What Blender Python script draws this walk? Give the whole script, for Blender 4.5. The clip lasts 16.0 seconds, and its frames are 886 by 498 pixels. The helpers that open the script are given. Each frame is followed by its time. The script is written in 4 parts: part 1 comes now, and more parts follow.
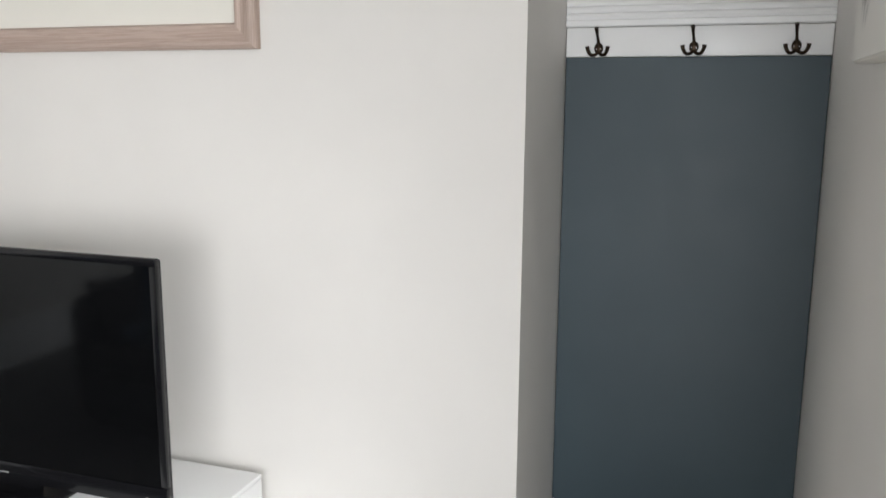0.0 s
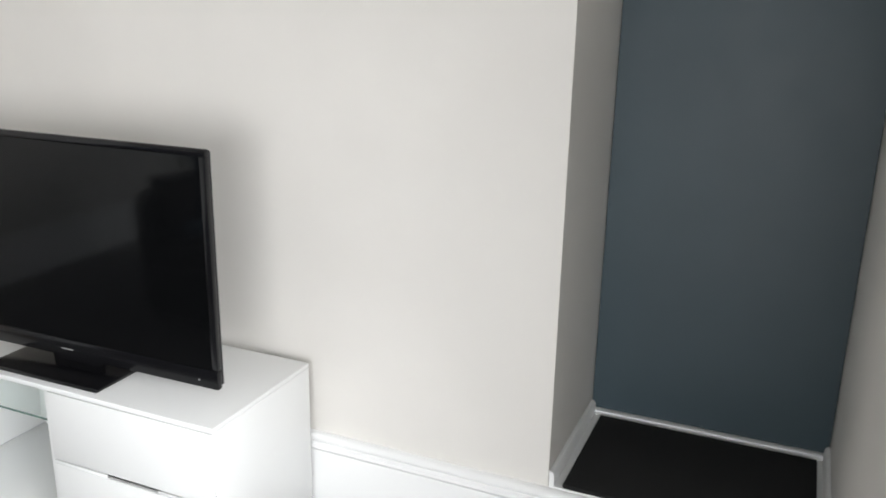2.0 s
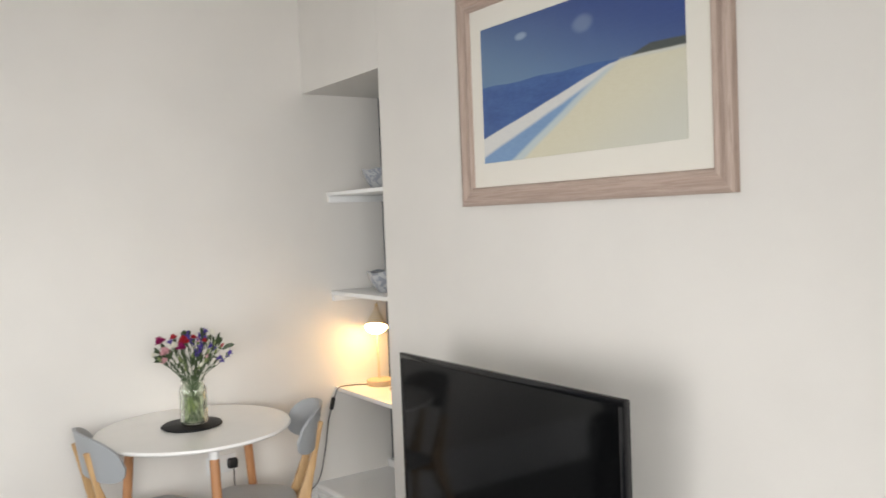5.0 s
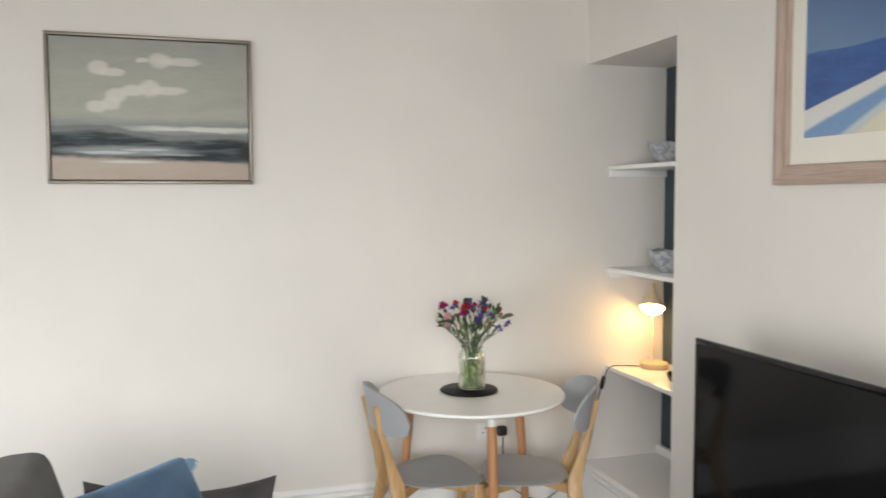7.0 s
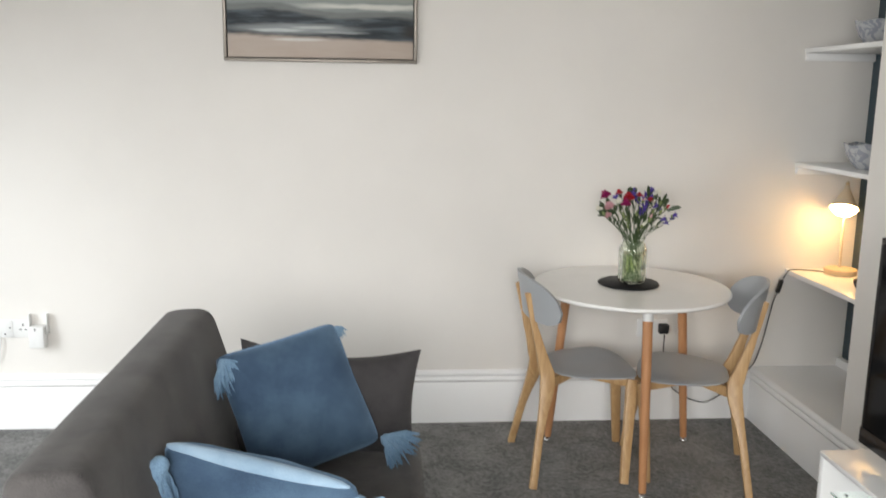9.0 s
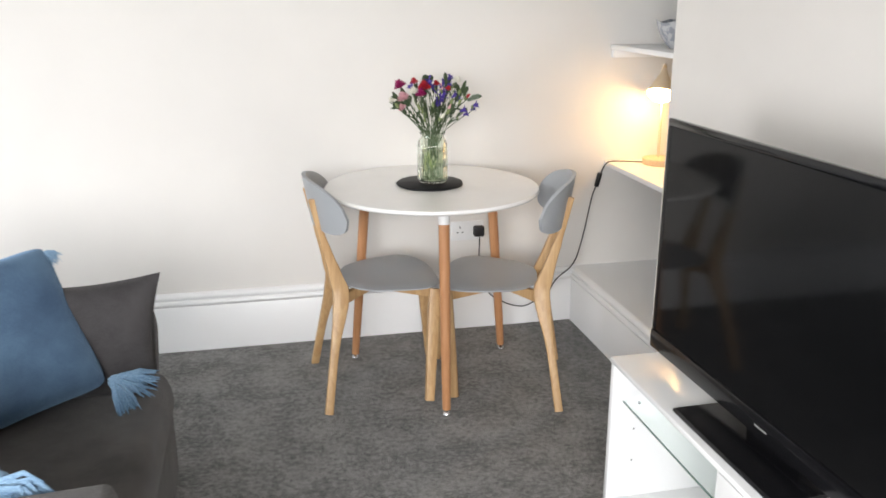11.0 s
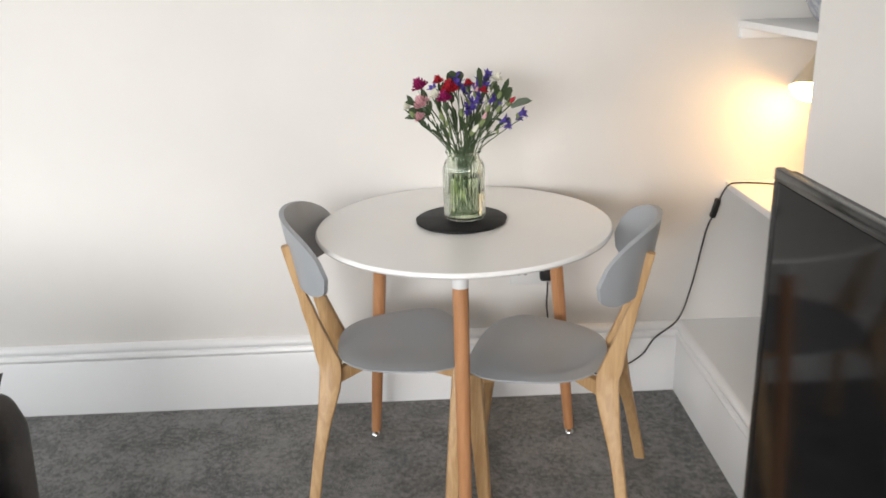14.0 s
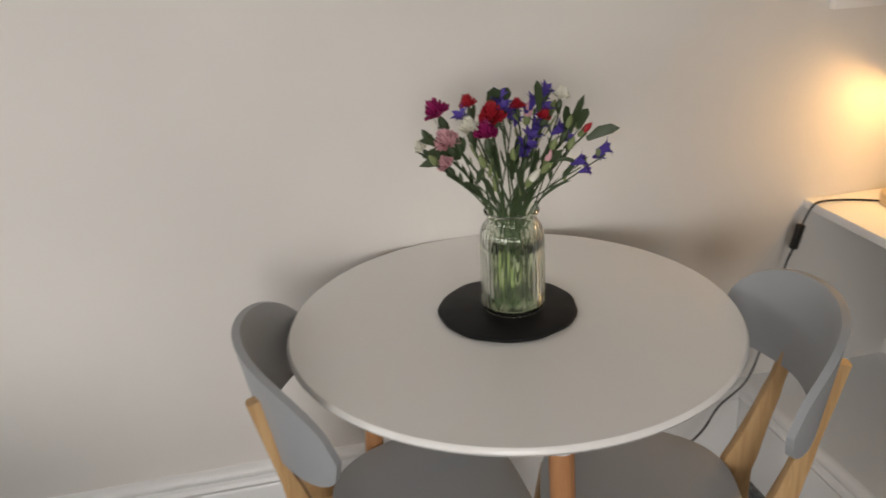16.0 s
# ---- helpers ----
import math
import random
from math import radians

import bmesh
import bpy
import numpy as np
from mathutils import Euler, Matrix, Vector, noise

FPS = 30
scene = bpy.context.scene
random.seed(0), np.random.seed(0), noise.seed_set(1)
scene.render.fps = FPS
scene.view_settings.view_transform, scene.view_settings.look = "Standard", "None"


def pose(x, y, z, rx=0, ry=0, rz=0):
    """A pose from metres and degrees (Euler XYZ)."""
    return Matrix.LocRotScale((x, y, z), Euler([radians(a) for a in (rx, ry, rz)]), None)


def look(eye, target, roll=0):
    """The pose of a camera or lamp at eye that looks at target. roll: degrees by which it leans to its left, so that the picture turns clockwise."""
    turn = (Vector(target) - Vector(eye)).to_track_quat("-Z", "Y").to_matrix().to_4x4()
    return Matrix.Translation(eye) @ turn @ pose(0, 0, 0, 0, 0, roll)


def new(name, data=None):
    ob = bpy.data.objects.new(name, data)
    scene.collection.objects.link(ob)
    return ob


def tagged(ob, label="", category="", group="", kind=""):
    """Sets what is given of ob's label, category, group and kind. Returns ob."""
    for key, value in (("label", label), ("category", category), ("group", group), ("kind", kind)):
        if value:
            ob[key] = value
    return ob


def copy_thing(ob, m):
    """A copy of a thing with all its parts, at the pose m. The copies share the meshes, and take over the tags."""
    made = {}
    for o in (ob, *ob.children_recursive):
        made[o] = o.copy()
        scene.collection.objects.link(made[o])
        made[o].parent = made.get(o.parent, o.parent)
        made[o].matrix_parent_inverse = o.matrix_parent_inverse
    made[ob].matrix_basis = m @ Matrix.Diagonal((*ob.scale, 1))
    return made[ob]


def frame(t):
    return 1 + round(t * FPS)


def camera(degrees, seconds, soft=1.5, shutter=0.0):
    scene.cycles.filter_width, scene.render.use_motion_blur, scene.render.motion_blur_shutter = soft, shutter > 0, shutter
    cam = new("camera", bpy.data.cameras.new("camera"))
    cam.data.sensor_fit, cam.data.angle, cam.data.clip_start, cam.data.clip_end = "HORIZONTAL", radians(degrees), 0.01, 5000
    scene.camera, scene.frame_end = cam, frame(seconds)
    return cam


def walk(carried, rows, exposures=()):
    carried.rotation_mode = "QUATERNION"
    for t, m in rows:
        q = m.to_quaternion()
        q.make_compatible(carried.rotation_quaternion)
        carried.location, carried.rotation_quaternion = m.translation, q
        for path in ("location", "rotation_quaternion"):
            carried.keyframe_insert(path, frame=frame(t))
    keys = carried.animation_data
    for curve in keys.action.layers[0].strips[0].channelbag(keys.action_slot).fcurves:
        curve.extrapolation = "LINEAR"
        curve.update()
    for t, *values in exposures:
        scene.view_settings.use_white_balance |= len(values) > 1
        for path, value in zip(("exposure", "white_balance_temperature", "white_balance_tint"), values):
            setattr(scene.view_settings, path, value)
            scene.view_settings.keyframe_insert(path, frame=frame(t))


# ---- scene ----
cam = camera(56.1, 16.0, soft=1.6, shutter=0.4)
PATH = [
    (0, (-1.918, -3.753, 1.523), (-0.057, -3.115, 1.164), 0.4),
    (0.5, (-1.907, -3.799, 1.501), (-0.068, -3.12, 1.106), 0.5),
    (1, (-1.906, -3.806, 1.481), (-0.096, -3.119, 0.981), 0.5),
    (1.5, (-1.903, -3.819, 1.486), (-0.127, -3.106, 0.906), 0.5),
    (2, (-1.91, -3.801, 1.491), (-0.149, -3.042, 0.925), 1.1),
    (2.5, (-1.898, -3.832, 1.485), (-0.218, -2.885, 0.958), 1.2),
    (3, (-1.842, -3.887, 1.528), (-0.324, -2.667, 1.075), 1.1),
    (3.5, (-1.818, -3.92, 1.57), (-0.422, -2.517, 1.282), -0.2),
    (4, (-1.804, -3.932, 1.611), (-0.492, -2.429, 1.473), -1.7),
    (6.5, (-1.882, -3.858, 1.605), (-1.142, -2.003, 1.491), -0.8),
    (7, (-1.923, -3.783, 1.605), (-1.335, -1.876, 1.479), -0.1),
    (7.5, (-1.95, -3.735, 1.611), (-1.538, -1.779, 1.538), -0.9),
    (8, (-1.952, -3.714, 1.604), (-1.706, -1.732, 1.496), -0.8),
    (8.5, (-1.87, -3.728, 1.566), (-1.721, -1.747, 1.336), 0.2),
    (9, (-1.796, -3.731, 1.541), (-1.647, -1.771, 1.17), 0.8),
    (9.5, (-1.733, -3.732, 1.516), (-1.465, -1.804, 1.058), 0.4),
    (10, (-1.651, -3.641, 1.497), (-1.213, -1.759, 0.983), -0.3),
    (12.5, (-1.028, -3.04, 1.399), (-0.709, -1.187, 0.718), -0.5),
    (13, (-0.963, -2.859, 1.409), (-0.705, -1.007, 0.7), -1.1),
    (13.5, (-0.838, -2.712, 1.416), (-0.706, -0.841, 0.722), -1.1),
    (14, (-0.844, -2.596, 1.426), (-0.816, -0.702, 0.784), -2.0),
    (14.5, (-0.986, -2.346, 1.418), (-0.934, -0.457, 0.764), -3.2),
    (15, (-1.032, -2.138, 1.416), (-0.911, -0.256, 0.748), -2.9),
    (15.5, (-1.041, -1.912, 1.446), (-0.935, -0.043, 0.742), -3.4),
    (16, (-1.139, -1.699, 1.446), (-0.769, 0.114, 0.686), -3.2),
]
EXPOSURES = [(0.0, -0.05, 6750, 10.5), (0.5, -0.06, 6730, 10.4), (1.0, -0.06, 6720, 10.2), (1.5, -0.1, 6700, 10.1), (2.0, -0.1, 6770, 10.0), (2.5, -0.06, 6830, 10.8), (3.0, -0.1, 6900, 11.5), (3.5, -0.06, 6950, 11.5), (4.0, -0.02, 7000, 11.5), (6.5, -0.26, 7150, 10.0), (7.0, -0.23, 7160, 10.1), (7.5, -0.26, 7180, 10.2), (8.0, -0.32, 7190, 10.3), (8.5, -0.36, 7200, 10.4), (9.0, -0.3, 7050, 10.5), (9.5, -0.1, 6900, 11.0), (10.0, 0.04, 6850, 11.5), (12.5, 0.33, 6850, 12.0), (13.0, 0.37, 6880, 12.0), (13.5, 0.28, 6920, 12.0), (14.0, 0.07, 6950, 12.0), (14.5, -0.16, 7000, 12.5), (15.0, -0.29, 7050, 13.0), (15.5, -0.41, 7100, 11.0), (16.0, -0.72, 7400, 14.0)]
walk(cam, [(t, look(eye, aim, roll)) for t, eye, aim, roll in PATH], EXPOSURES)

# ---- light ----
SOUTH_POWER, WEST_POWER, SIDE_POWER, LAMP_GLOW, SKY = 122.0, 16.0, 58.0, 64.0, 0.08
world = bpy.data.worlds.new("sky")
scene.world = world
world.use_nodes = True
sky = world.node_tree.nodes.new("ShaderNodeTexSky")
sky.sky_type, sky.sun_disc = "NISHITA", False
sky.sun_elevation, sky.sun_rotation = radians(40), radians(200)
world.node_tree.links.new(sky.outputs[0], world.node_tree.nodes["Background"].inputs[0])
world.node_tree.nodes["Background"].inputs[1].default_value = SKY


def window_light(name, place, target, w, h, power, colour, spread=135):
    data = bpy.data.lights.new(name, "AREA")
    data.shape, data.size, data.size_y, data.energy, data.color = "RECTANGLE", w, h, power, colour
    data.spread = radians(spread)
    ob = new(name, data)
    ob.matrix_world = look(place, target)
    return ob


# daylight of the unseen garden doors behind the walker
window_light("window_daylight", (-2.3, -5.05, 1.58), (-1.9, -1.5, -1.3), 2.0, 1.3, SOUTH_POWER, (0.90, 0.945, 1.0), 132)
window_light("side_door_daylight", (-4.70, -1.35, 1.0), (-3.0, 0.0, 0.05), 0.9, 1.8, WEST_POWER, (0.80, 0.90, 1.0), 92)
window_light("side_window_daylight", (-4.70, -4.22, 1.05), (-0.3, -3.3, 0.55), 2.1, 1.8, SIDE_POWER, (0.90, 0.945, 1.0), 125)

# ---- materials ----


class Nodes:
    """A small writer of node trees: every method returns an output socket."""

    def __init__(self, name):
        self.m = bpy.data.materials.new(name)
        self.m.use_nodes = True
        self.t = self.m.node_tree
        self.b = self.t.nodes["Principled BSDF"]

    def put(self, socket, v):
        if isinstance(v, bpy.types.NodeSocket):
            self.t.links.new(v, socket)
        elif isinstance(v, tuple) and len(v) == 3 and socket.type == "RGBA":
            socket.default_value = (*v, 1)
        else:
            socket.default_value = v

    def math(self, op, a, b=0.0, c=0.0):
        n = self.t.nodes.new("ShaderNodeMath")
        n.operation = op
        for s, v in zip(n.inputs, (a, b, c)):
            self.put(s, v)
        return n.outputs[0]

    def mix(self, f, a, b):
        n = self.t.nodes.new("ShaderNodeMix")
        n.data_type = "RGBA"
        self.put(n.inputs[0], f), self.put(n.inputs[6], a), self.put(n.inputs[7], b)
        return n.outputs[2]

    def step(self, v, lo, hi):
        """0 below lo, 1 above hi, smooth between."""
        n = self.t.nodes.new("ShaderNodeMapRange")
        n.interpolation_type = "SMOOTHSTEP"
        self.put(n.inputs[0], v), self.put(n.inputs[1], lo), self.put(n.inputs[2], hi)
        return n.outputs[0]

    def place(self, scale=(1, 1, 1), kind="Object"):
        c = self.t.nodes.new("ShaderNodeTexCoord")
        n = self.t.nodes.new("ShaderNodeMapping")
        n.inputs["Scale"].default_value = scale
        self.t.links.new(c.outputs[kind], n.inputs[0])
        return n.outputs[0]

    def noise(self, scale, detail=3.0, rough=0.5, at=None, distort=0.0):
        n = self.t.nodes.new("ShaderNodeTexNoise")
        n.inputs["Scale"].default_value, n.inputs["Detail"].default_value = scale, detail
        n.inputs["Roughness"].default_value, n.inputs["Distortion"].default_value = rough, distort
        self.t.links.new(at or self.place(), n.inputs[0])
        return n.outputs[0]

    def bump(self, height, strength, distance=0.01, after=None):
        n = self.t.nodes.new("ShaderNodeBump")
        n.inputs["Strength"].default_value, n.inputs["Distance"].default_value = strength, distance
        self.t.links.new(height, n.inputs["Height"])
        if after:
            self.t.links.new(after, n.inputs["Normal"])
        return n.outputs[0]

    def done(self, colour, rough=0.5, normal=None, **more):
        self.put(self.b.inputs["Base Color"], colour)
        self.put(self.b.inputs["Roughness"], rough)
        if normal:
            self.t.links.new(normal, self.b.inputs["Normal"])
        for k, v in more.items():
            self.put(self.b.inputs[k.replace("_", " ")], v)
        return self.m


def paint(name, a, rough=0.6, grain=180.0, relief=0.06, vary=0.05):
    """Painted surface: roller grain, faint blotches, a little uneven gloss."""
    n = Nodes(name)
    blot = n.noise(1.7, 4.0)
    dark = tuple(c * (1 - vary) for c in a)
    col = n.mix(n.step(blot, 0.3, 0.7), dark, a)
    nrm = n.bump(n.noise(grain, 2.0), relief, 0.002, n.bump(n.noise(6.0, 2.0), relief * 1.5, 0.004))
    return n.done(col, n.math("MULTIPLY_ADD", n.noise(9.0), 0.12, rough - 0.06), nrm)


def wood(name, pale, dark, along=(14, 14, 1.2), rough=0.42):
    n = Nodes(name)
    at = n.place(along)
    info = n.t.nodes.new("ShaderNodeObjectInfo")
    grain = n.noise(3.0, 5.0, 0.6, at, 1.4)
    fine = n.noise(26.0, 3.0, 0.6, at)
    col = n.mix(n.step(grain, 0.35, 0.68), pale, dark)
    col = n.mix(n.math("MULTIPLY", fine, 0.35), col, tuple(c * 0.7 for c in dark))
    col = n.mix(n.math("MULTIPLY", info.outputs["Random"], 0.25), col, tuple(c * 0.85 for c in pale))
    return n.done(col, rough, n.bump(fine, 0.12, 0.002))


def fabric(name, a, b, weave=420.0, relief=0.5, sheen=0.3, tint=(0.5, 0.5, 0.5), soft=7.0):
    n = Nodes(name)
    w = n.noise(weave, 2.0, 0.7)
    big = n.noise(soft, 4.0, 0.6)
    col = n.mix(n.step(n.math("MULTIPLY_ADD", w, 0.45, n.math("MULTIPLY", big, 0.55)), 0.36, 0.64), a, b)
    return n.done(col, 0.9, n.bump(w, relief, 0.002, n.bump(big, 0.25, 0.01)), Sheen_Weight=sheen, Sheen_Roughness=0.45, Sheen_Tint=(*tint, 1))


def plain(name, a, rough=0.4, metallic=0.0, **more):
    n = Nodes(name)
    spots = n.noise(35.0, 3.0)
    return n.done(n.mix(n.math("MULTIPLY", spots, 0.3), a, tuple(c * 0.82 for c in a)), n.math("MULTIPLY_ADD", spots, 0.1, max(rough - 0.05, 0)), None, Metallic=metallic, **more)


WALL = paint("warm_white_wall_paint", (0.765, 0.738, 0.700), 0.62)
CEIL = paint("white_ceiling_paint", (0.82, 0.81, 0.79), 0.75)
GLOSS = paint("white_gloss_woodwork", (0.86, 0.86, 0.855), 0.34, 60.0, 0.008, 0.015)
SLATE = paint("slate_blue_paint", (0.037, 0.061, 0.075), 0.5, 160.0, 0.1, 0.12)
UNIT = paint("white_lacquer", (0.84, 0.845, 0.84), 0.2, 20.0, 0.006, 0.01)
TOP = paint("white_table_laminate", (0.88, 0.87, 0.85), 0.24, 260.0, 0.03, 0.03)
GREY = paint("grey_chair_paint", (0.375, 0.392, 0.410), 0.4, 220.0, 0.05, 0.08)
OAK = wood("pale_rubberwood", (0.62, 0.40, 0.20), (0.46, 0.265, 0.115))
PALEWOOD = wood("pale_lamp_wood", (0.66, 0.52, 0.36), (0.56, 0.42, 0.27), (14, 1.2, 14), 0.5)
BEECH = wood("reddish_beech", (0.55, 0.27, 0.125), (0.43, 0.19, 0.08))
LIMED = wood("limed_ash_frame", (0.55, 0.43, 0.365), (0.40, 0.295, 0.245), (40, 1.6, 40), 0.55)
SOFA = fabric("charcoal_sofa_weave", (0.034, 0.031, 0.031), (0.080, 0.074, 0.072), 380.0, 0.6, 0.38)
DARKCUSH = fabric("dark_grey_cushion_weave", (0.026, 0.024, 0.025), (0.055, 0.051, 0.053), 460.0, 0.5, 0.2)
VELVET = fabric("dusty_blue_velvet", (0.018, 0.043, 0.086), (0.066, 0.122, 0.190), 600.0, 0.3, 0.75, (0.36, 0.58, 0.84), 5.0)
# the blue velvet again, paler: light from above put into the colour
LIT_VELVET = fabric("blue_velvet_lit_edge", (0.20, 0.31, 0.42), (0.32, 0.44, 0.55), 500.0, 0.3, 0.4, (0.7, 0.8, 0.9))
FRINGE = fabric("blue_tassel_yarn", (0.080, 0.165, 0.27), (0.22, 0.35, 0.48), 300.0, 0.8, 0.5, (0.5, 0.7, 0.85))
BLACKGLOSS = plain("black_gloss_plastic", (0.006, 0.006, 0.007), 0.16, Specular_IOR_Level=0.3)
SCREEN = plain("black_screen_glass", (0.003, 0.0032, 0.0036), 0.08, Specular_IOR_Level=0.18)
GLASSEDGE = plain("green_glass_edge", (0.13, 0.20, 0.17), 0.2)
SHADEPAINT = paint("cream_lamp_enamel", (0.66, 0.56, 0.42), 0.4, 200.0, 0.04, 0.05)
BLACK = plain("black_rubber", (0.012, 0.012, 0.013), 0.45)
SLATEDISC = plain("black_slate", (0.007, 0.007, 0.0075), 0.55, Specular_IOR_Level=0.25)
CHROME = plain("chrome", (0.72, 0.72, 0.73), 0.16, 1.0)
BRONZE = plain("dark_bronze", (0.045, 0.030, 0.020), 0.32, 0.9)
BRASS = plain("brushed_brass", (0.68, 0.52, 0.30), 0.42, 0.45)
PLASTIC = plain("white_plastic", (0.78, 0.78, 0.77), 0.3)
DARKHOLE = plain("socket_hole", (0.02, 0.02, 0.02), 0.6)
CORDGREY = plain("grey_cable", (0.35, 0.35, 0.34), 0.5)
MATBOARD = paint("cream_mount_board", (0.78, 0.75, 0.68), 0.8, 300.0, 0.1, 0.03)
STEM = plain("green_stem", (0.045, 0.078, 0.028), 0.55)
LEAF = plain("green_leaf", (0.038, 0.062, 0.024), 0.5)
BUD = plain("pale_green_bud", (0.20, 0.25, 0.10), 0.55)
PETALS = {
    "magenta": plain("magenta_petal", (0.30, 0.006, 0.10), 0.6),
    "red": plain("red_petal", (0.42, 0.012, 0.025), 0.6),
    "pink": plain("pink_petal", (0.66, 0.36, 0.39), 0.6),
    "white": plain("white_petal", (0.78, 0.76, 0.66), 0.6),
    "violet": plain("violet_petal", (0.085, 0.050, 0.31), 0.55),
}


def carpet_material():
    n = Nodes("grey_twist_carpet")
    fleck, tuft, worn = n.noise(240.0, 2.0, 0.8), n.noise(52.0, 4.0, 0.75), n.noise(7.0, 6.0, 0.7)
    v = n.math("ADD", n.math("MULTIPLY", fleck, 0.34), n.math("ADD", n.math("MULTIPLY", tuft, 0.38), n.math("MULTIPLY", worn, 0.28)))
    col = n.mix(n.step(v, 0.41, 0.59), (0.066, 0.066, 0.066), (0.290, 0.285, 0.277))
    return n.done(col, 0.95, n.bump(fleck, 0.9, 0.006, n.bump(tuft, 0.8, 0.01)), Sheen_Weight=0.15, Sheen_Roughness=0.6)


def mat_material():
    n = Nodes("black_coir_mat")
    f = n.noise(330.0, 2.0, 0.8)
    return n.done(n.mix(n.step(f, 0.45, 0.72), (0.006, 0.006, 0.006), (0.030, 0.030, 0.030)), 0.95, n.bump(f, 1.0, 0.008))


def glass_material(name, tint, rough=0.0, ior=1.45):
    n = Nodes(name)
    return n.done(tint, rough, None, Transmission_Weight=1.0, IOR=ior)


def water_material():
    n = Nodes("vase_water")
    return n.done((0.80, 0.87, 0.69), 0.0, None, Transmission_Weight=1.0, IOR=1.2)


def glow_material():
    n = Nodes("lit_opal_glass")
    return n.done((0.9, 0.85, 0.75), 0.3, None, Emission_Color=(1.0, 0.60, 0.24, 1), Emission_Strength=LAMP_GLOW)


def bowl_material():
    n = Nodes("white_and_blue_grey_glaze")
    p = n.step(n.noise(24.0, 3.0, 0.6, None, 1.2), 0.47, 0.56)
    return n.done(n.mix(p, (0.46, 0.47, 0.49), (0.28, 0.30, 0.34)), 0.22)


def seascape_material():
    """Painted canvas: grey sky with white clouds over a dark sea and a pale shore."""
    n = Nodes("seascape_paint")
    sep = n.t.nodes.new("ShaderNodeSeparateXYZ")
    n.t.links.new(n.place((1, 1, 1), "Generated"), sep.inputs[0])
    u, v = sep.outputs[0], sep.outputs[2]
    wob = n.math("SUBTRACT", n.noise(5.0, 4.0, 0.6, n.place((1.3, 1, 5.0), "Generated")), 0.5)
    brush = n.noise(4.5, 5.0, 0.6, n.place((1.0, 1, 2.6), "Generated"), 0.8)
    col = n.mix(brush, (0.30, 0.31, 0.27), (0.46, 0.46, 0.40))
    col = n.mix(n.math("MULTIPLY", n.step(v, 0.62, 1.0), 0.45), col, (0.27, 0.28, 0.27))
    for cu, cv, ru, rv in ((0.235, 0.790, 0.052, 0.050), (0.300, 0.765, 0.070, 0.028), (0.545, 0.857, 0.060, 0.058), (0.640, 0.850, 0.115, 0.030), (0.455, 0.855, 0.035, 0.018), (0.490, 0.655, 0.060, 0.058),
                           (0.590, 0.642, 0.095, 0.032), (0.400, 0.635, 0.060, 0.040), (0.320, 0.600, 0.055, 0.050), (0.225, 0.520, 0.055, 0.042), (0.295, 0.545, 0.050, 0.050)):
        d = n.math("ADD", n.math("POWER", n.math("DIVIDE", n.math("SUBTRACT", u, cu), ru), 2.0),
                   n.math("POWER", n.math("DIVIDE", n.math("ADD", n.math("SUBTRACT", v, cv), n.math("MULTIPLY", wob, 0.05)), rv), 2.0))
        col = n.mix(n.math("MULTIPLY", n.step(d, 1.45, 0.35), 0.80), col, (0.62, 0.61, 0.56))
    vv = n.math("ADD", v, n.math("MULTIPLY", wob, 0.05))
    col = n.mix(n.step(vv, 0.46, 0.385), col, (0.24, 0.27, 0.26))
    glow = n.math("MULTIPLY", n.step(vv, 0.345, 0.36), n.step(vv, 0.395, 0.37))
    col = n.mix(n.math("MULTIPLY", glow, n.step(u, 0.25, 0.6)), col, (0.60, 0.60, 0.56))
    hump = n.math("MULTIPLY", n.math("SINE", n.math("MULTIPLY_ADD", u, 9.5, 2.4)), 0.017)
    vs = n.math("ADD", n.math("ADD", vv, hump), n.math("MULTIPLY_ADD", u, 0.075, -0.035))
    col = n.mix(n.step(vs, 0.362, 0.340), col, n.mix(brush, (0.12, 0.135, 0.135), (0.22, 0.23, 0.225)))
    col = n.mix(n.step(vs, 0.325, 0.290), col, n.mix(n.step(n.noise(3.0, 4.0, 0.6, n.place((1.6, 1, 9.0), "Generated"), 0.5), 0.40, 0.66), (0.012, 0.019, 0.026), (0.070, 0.092, 0.108)))
    for cu, cv, ru, rv, k in ((0.36, 0.205, 0.36, 0.040, 0.45), (0.27, 0.193, 0.15, 0.013, 0.95), (0.46, 0.215, 0.12, 0.010, 0.8), (0.62, 0.180, 0.14, 0.010, 0.45)):
        d = n.math("ADD", n.math("POWER", n.math("DIVIDE", n.math("SUBTRACT", u, cu), ru), 2.0), n.math("POWER", n.math("DIVIDE", n.math("ADD", n.math("SUBTRACT", v, cv), n.math("MULTIPLY", wob, 0.03)), rv), 2.0))
        col = n.mix(n.math("MULTIPLY", n.step(d, 1.5, 0.2), k), col, (0.50, 0.53, 0.53))
    shore = n.math("SUBTRACT", vv, n.math("MULTIPLY", n.math("SUBTRACT", u, 0.5), -0.04))
    col = n.mix(n.step(shore, 0.165, 0.125), col, n.mix(brush, (0.50, 0.44, 0.39), (0.42, 0.33, 0.27)))
    d = n.math("ADD", n.math("POWER", n.math("DIVIDE", n.math("SUBTRACT", u, 0.38), 0.15), 2.0), n.math("POWER", n.math("DIVIDE", n.math("SUBTRACT", v, 0.128), 0.011), 2.0))
    col = n.mix(n.math("MULTIPLY", n.step(d, 1.5, 0.2), 0.85), col, (0.62, 0.62, 0.60))
    dk = n.math("MULTIPLY", n.step(u, 0.9, 0.985), n.math("MULTIPLY", n.step(v, 0.14, 0.17), n.step(v, 0.27, 0.20)))
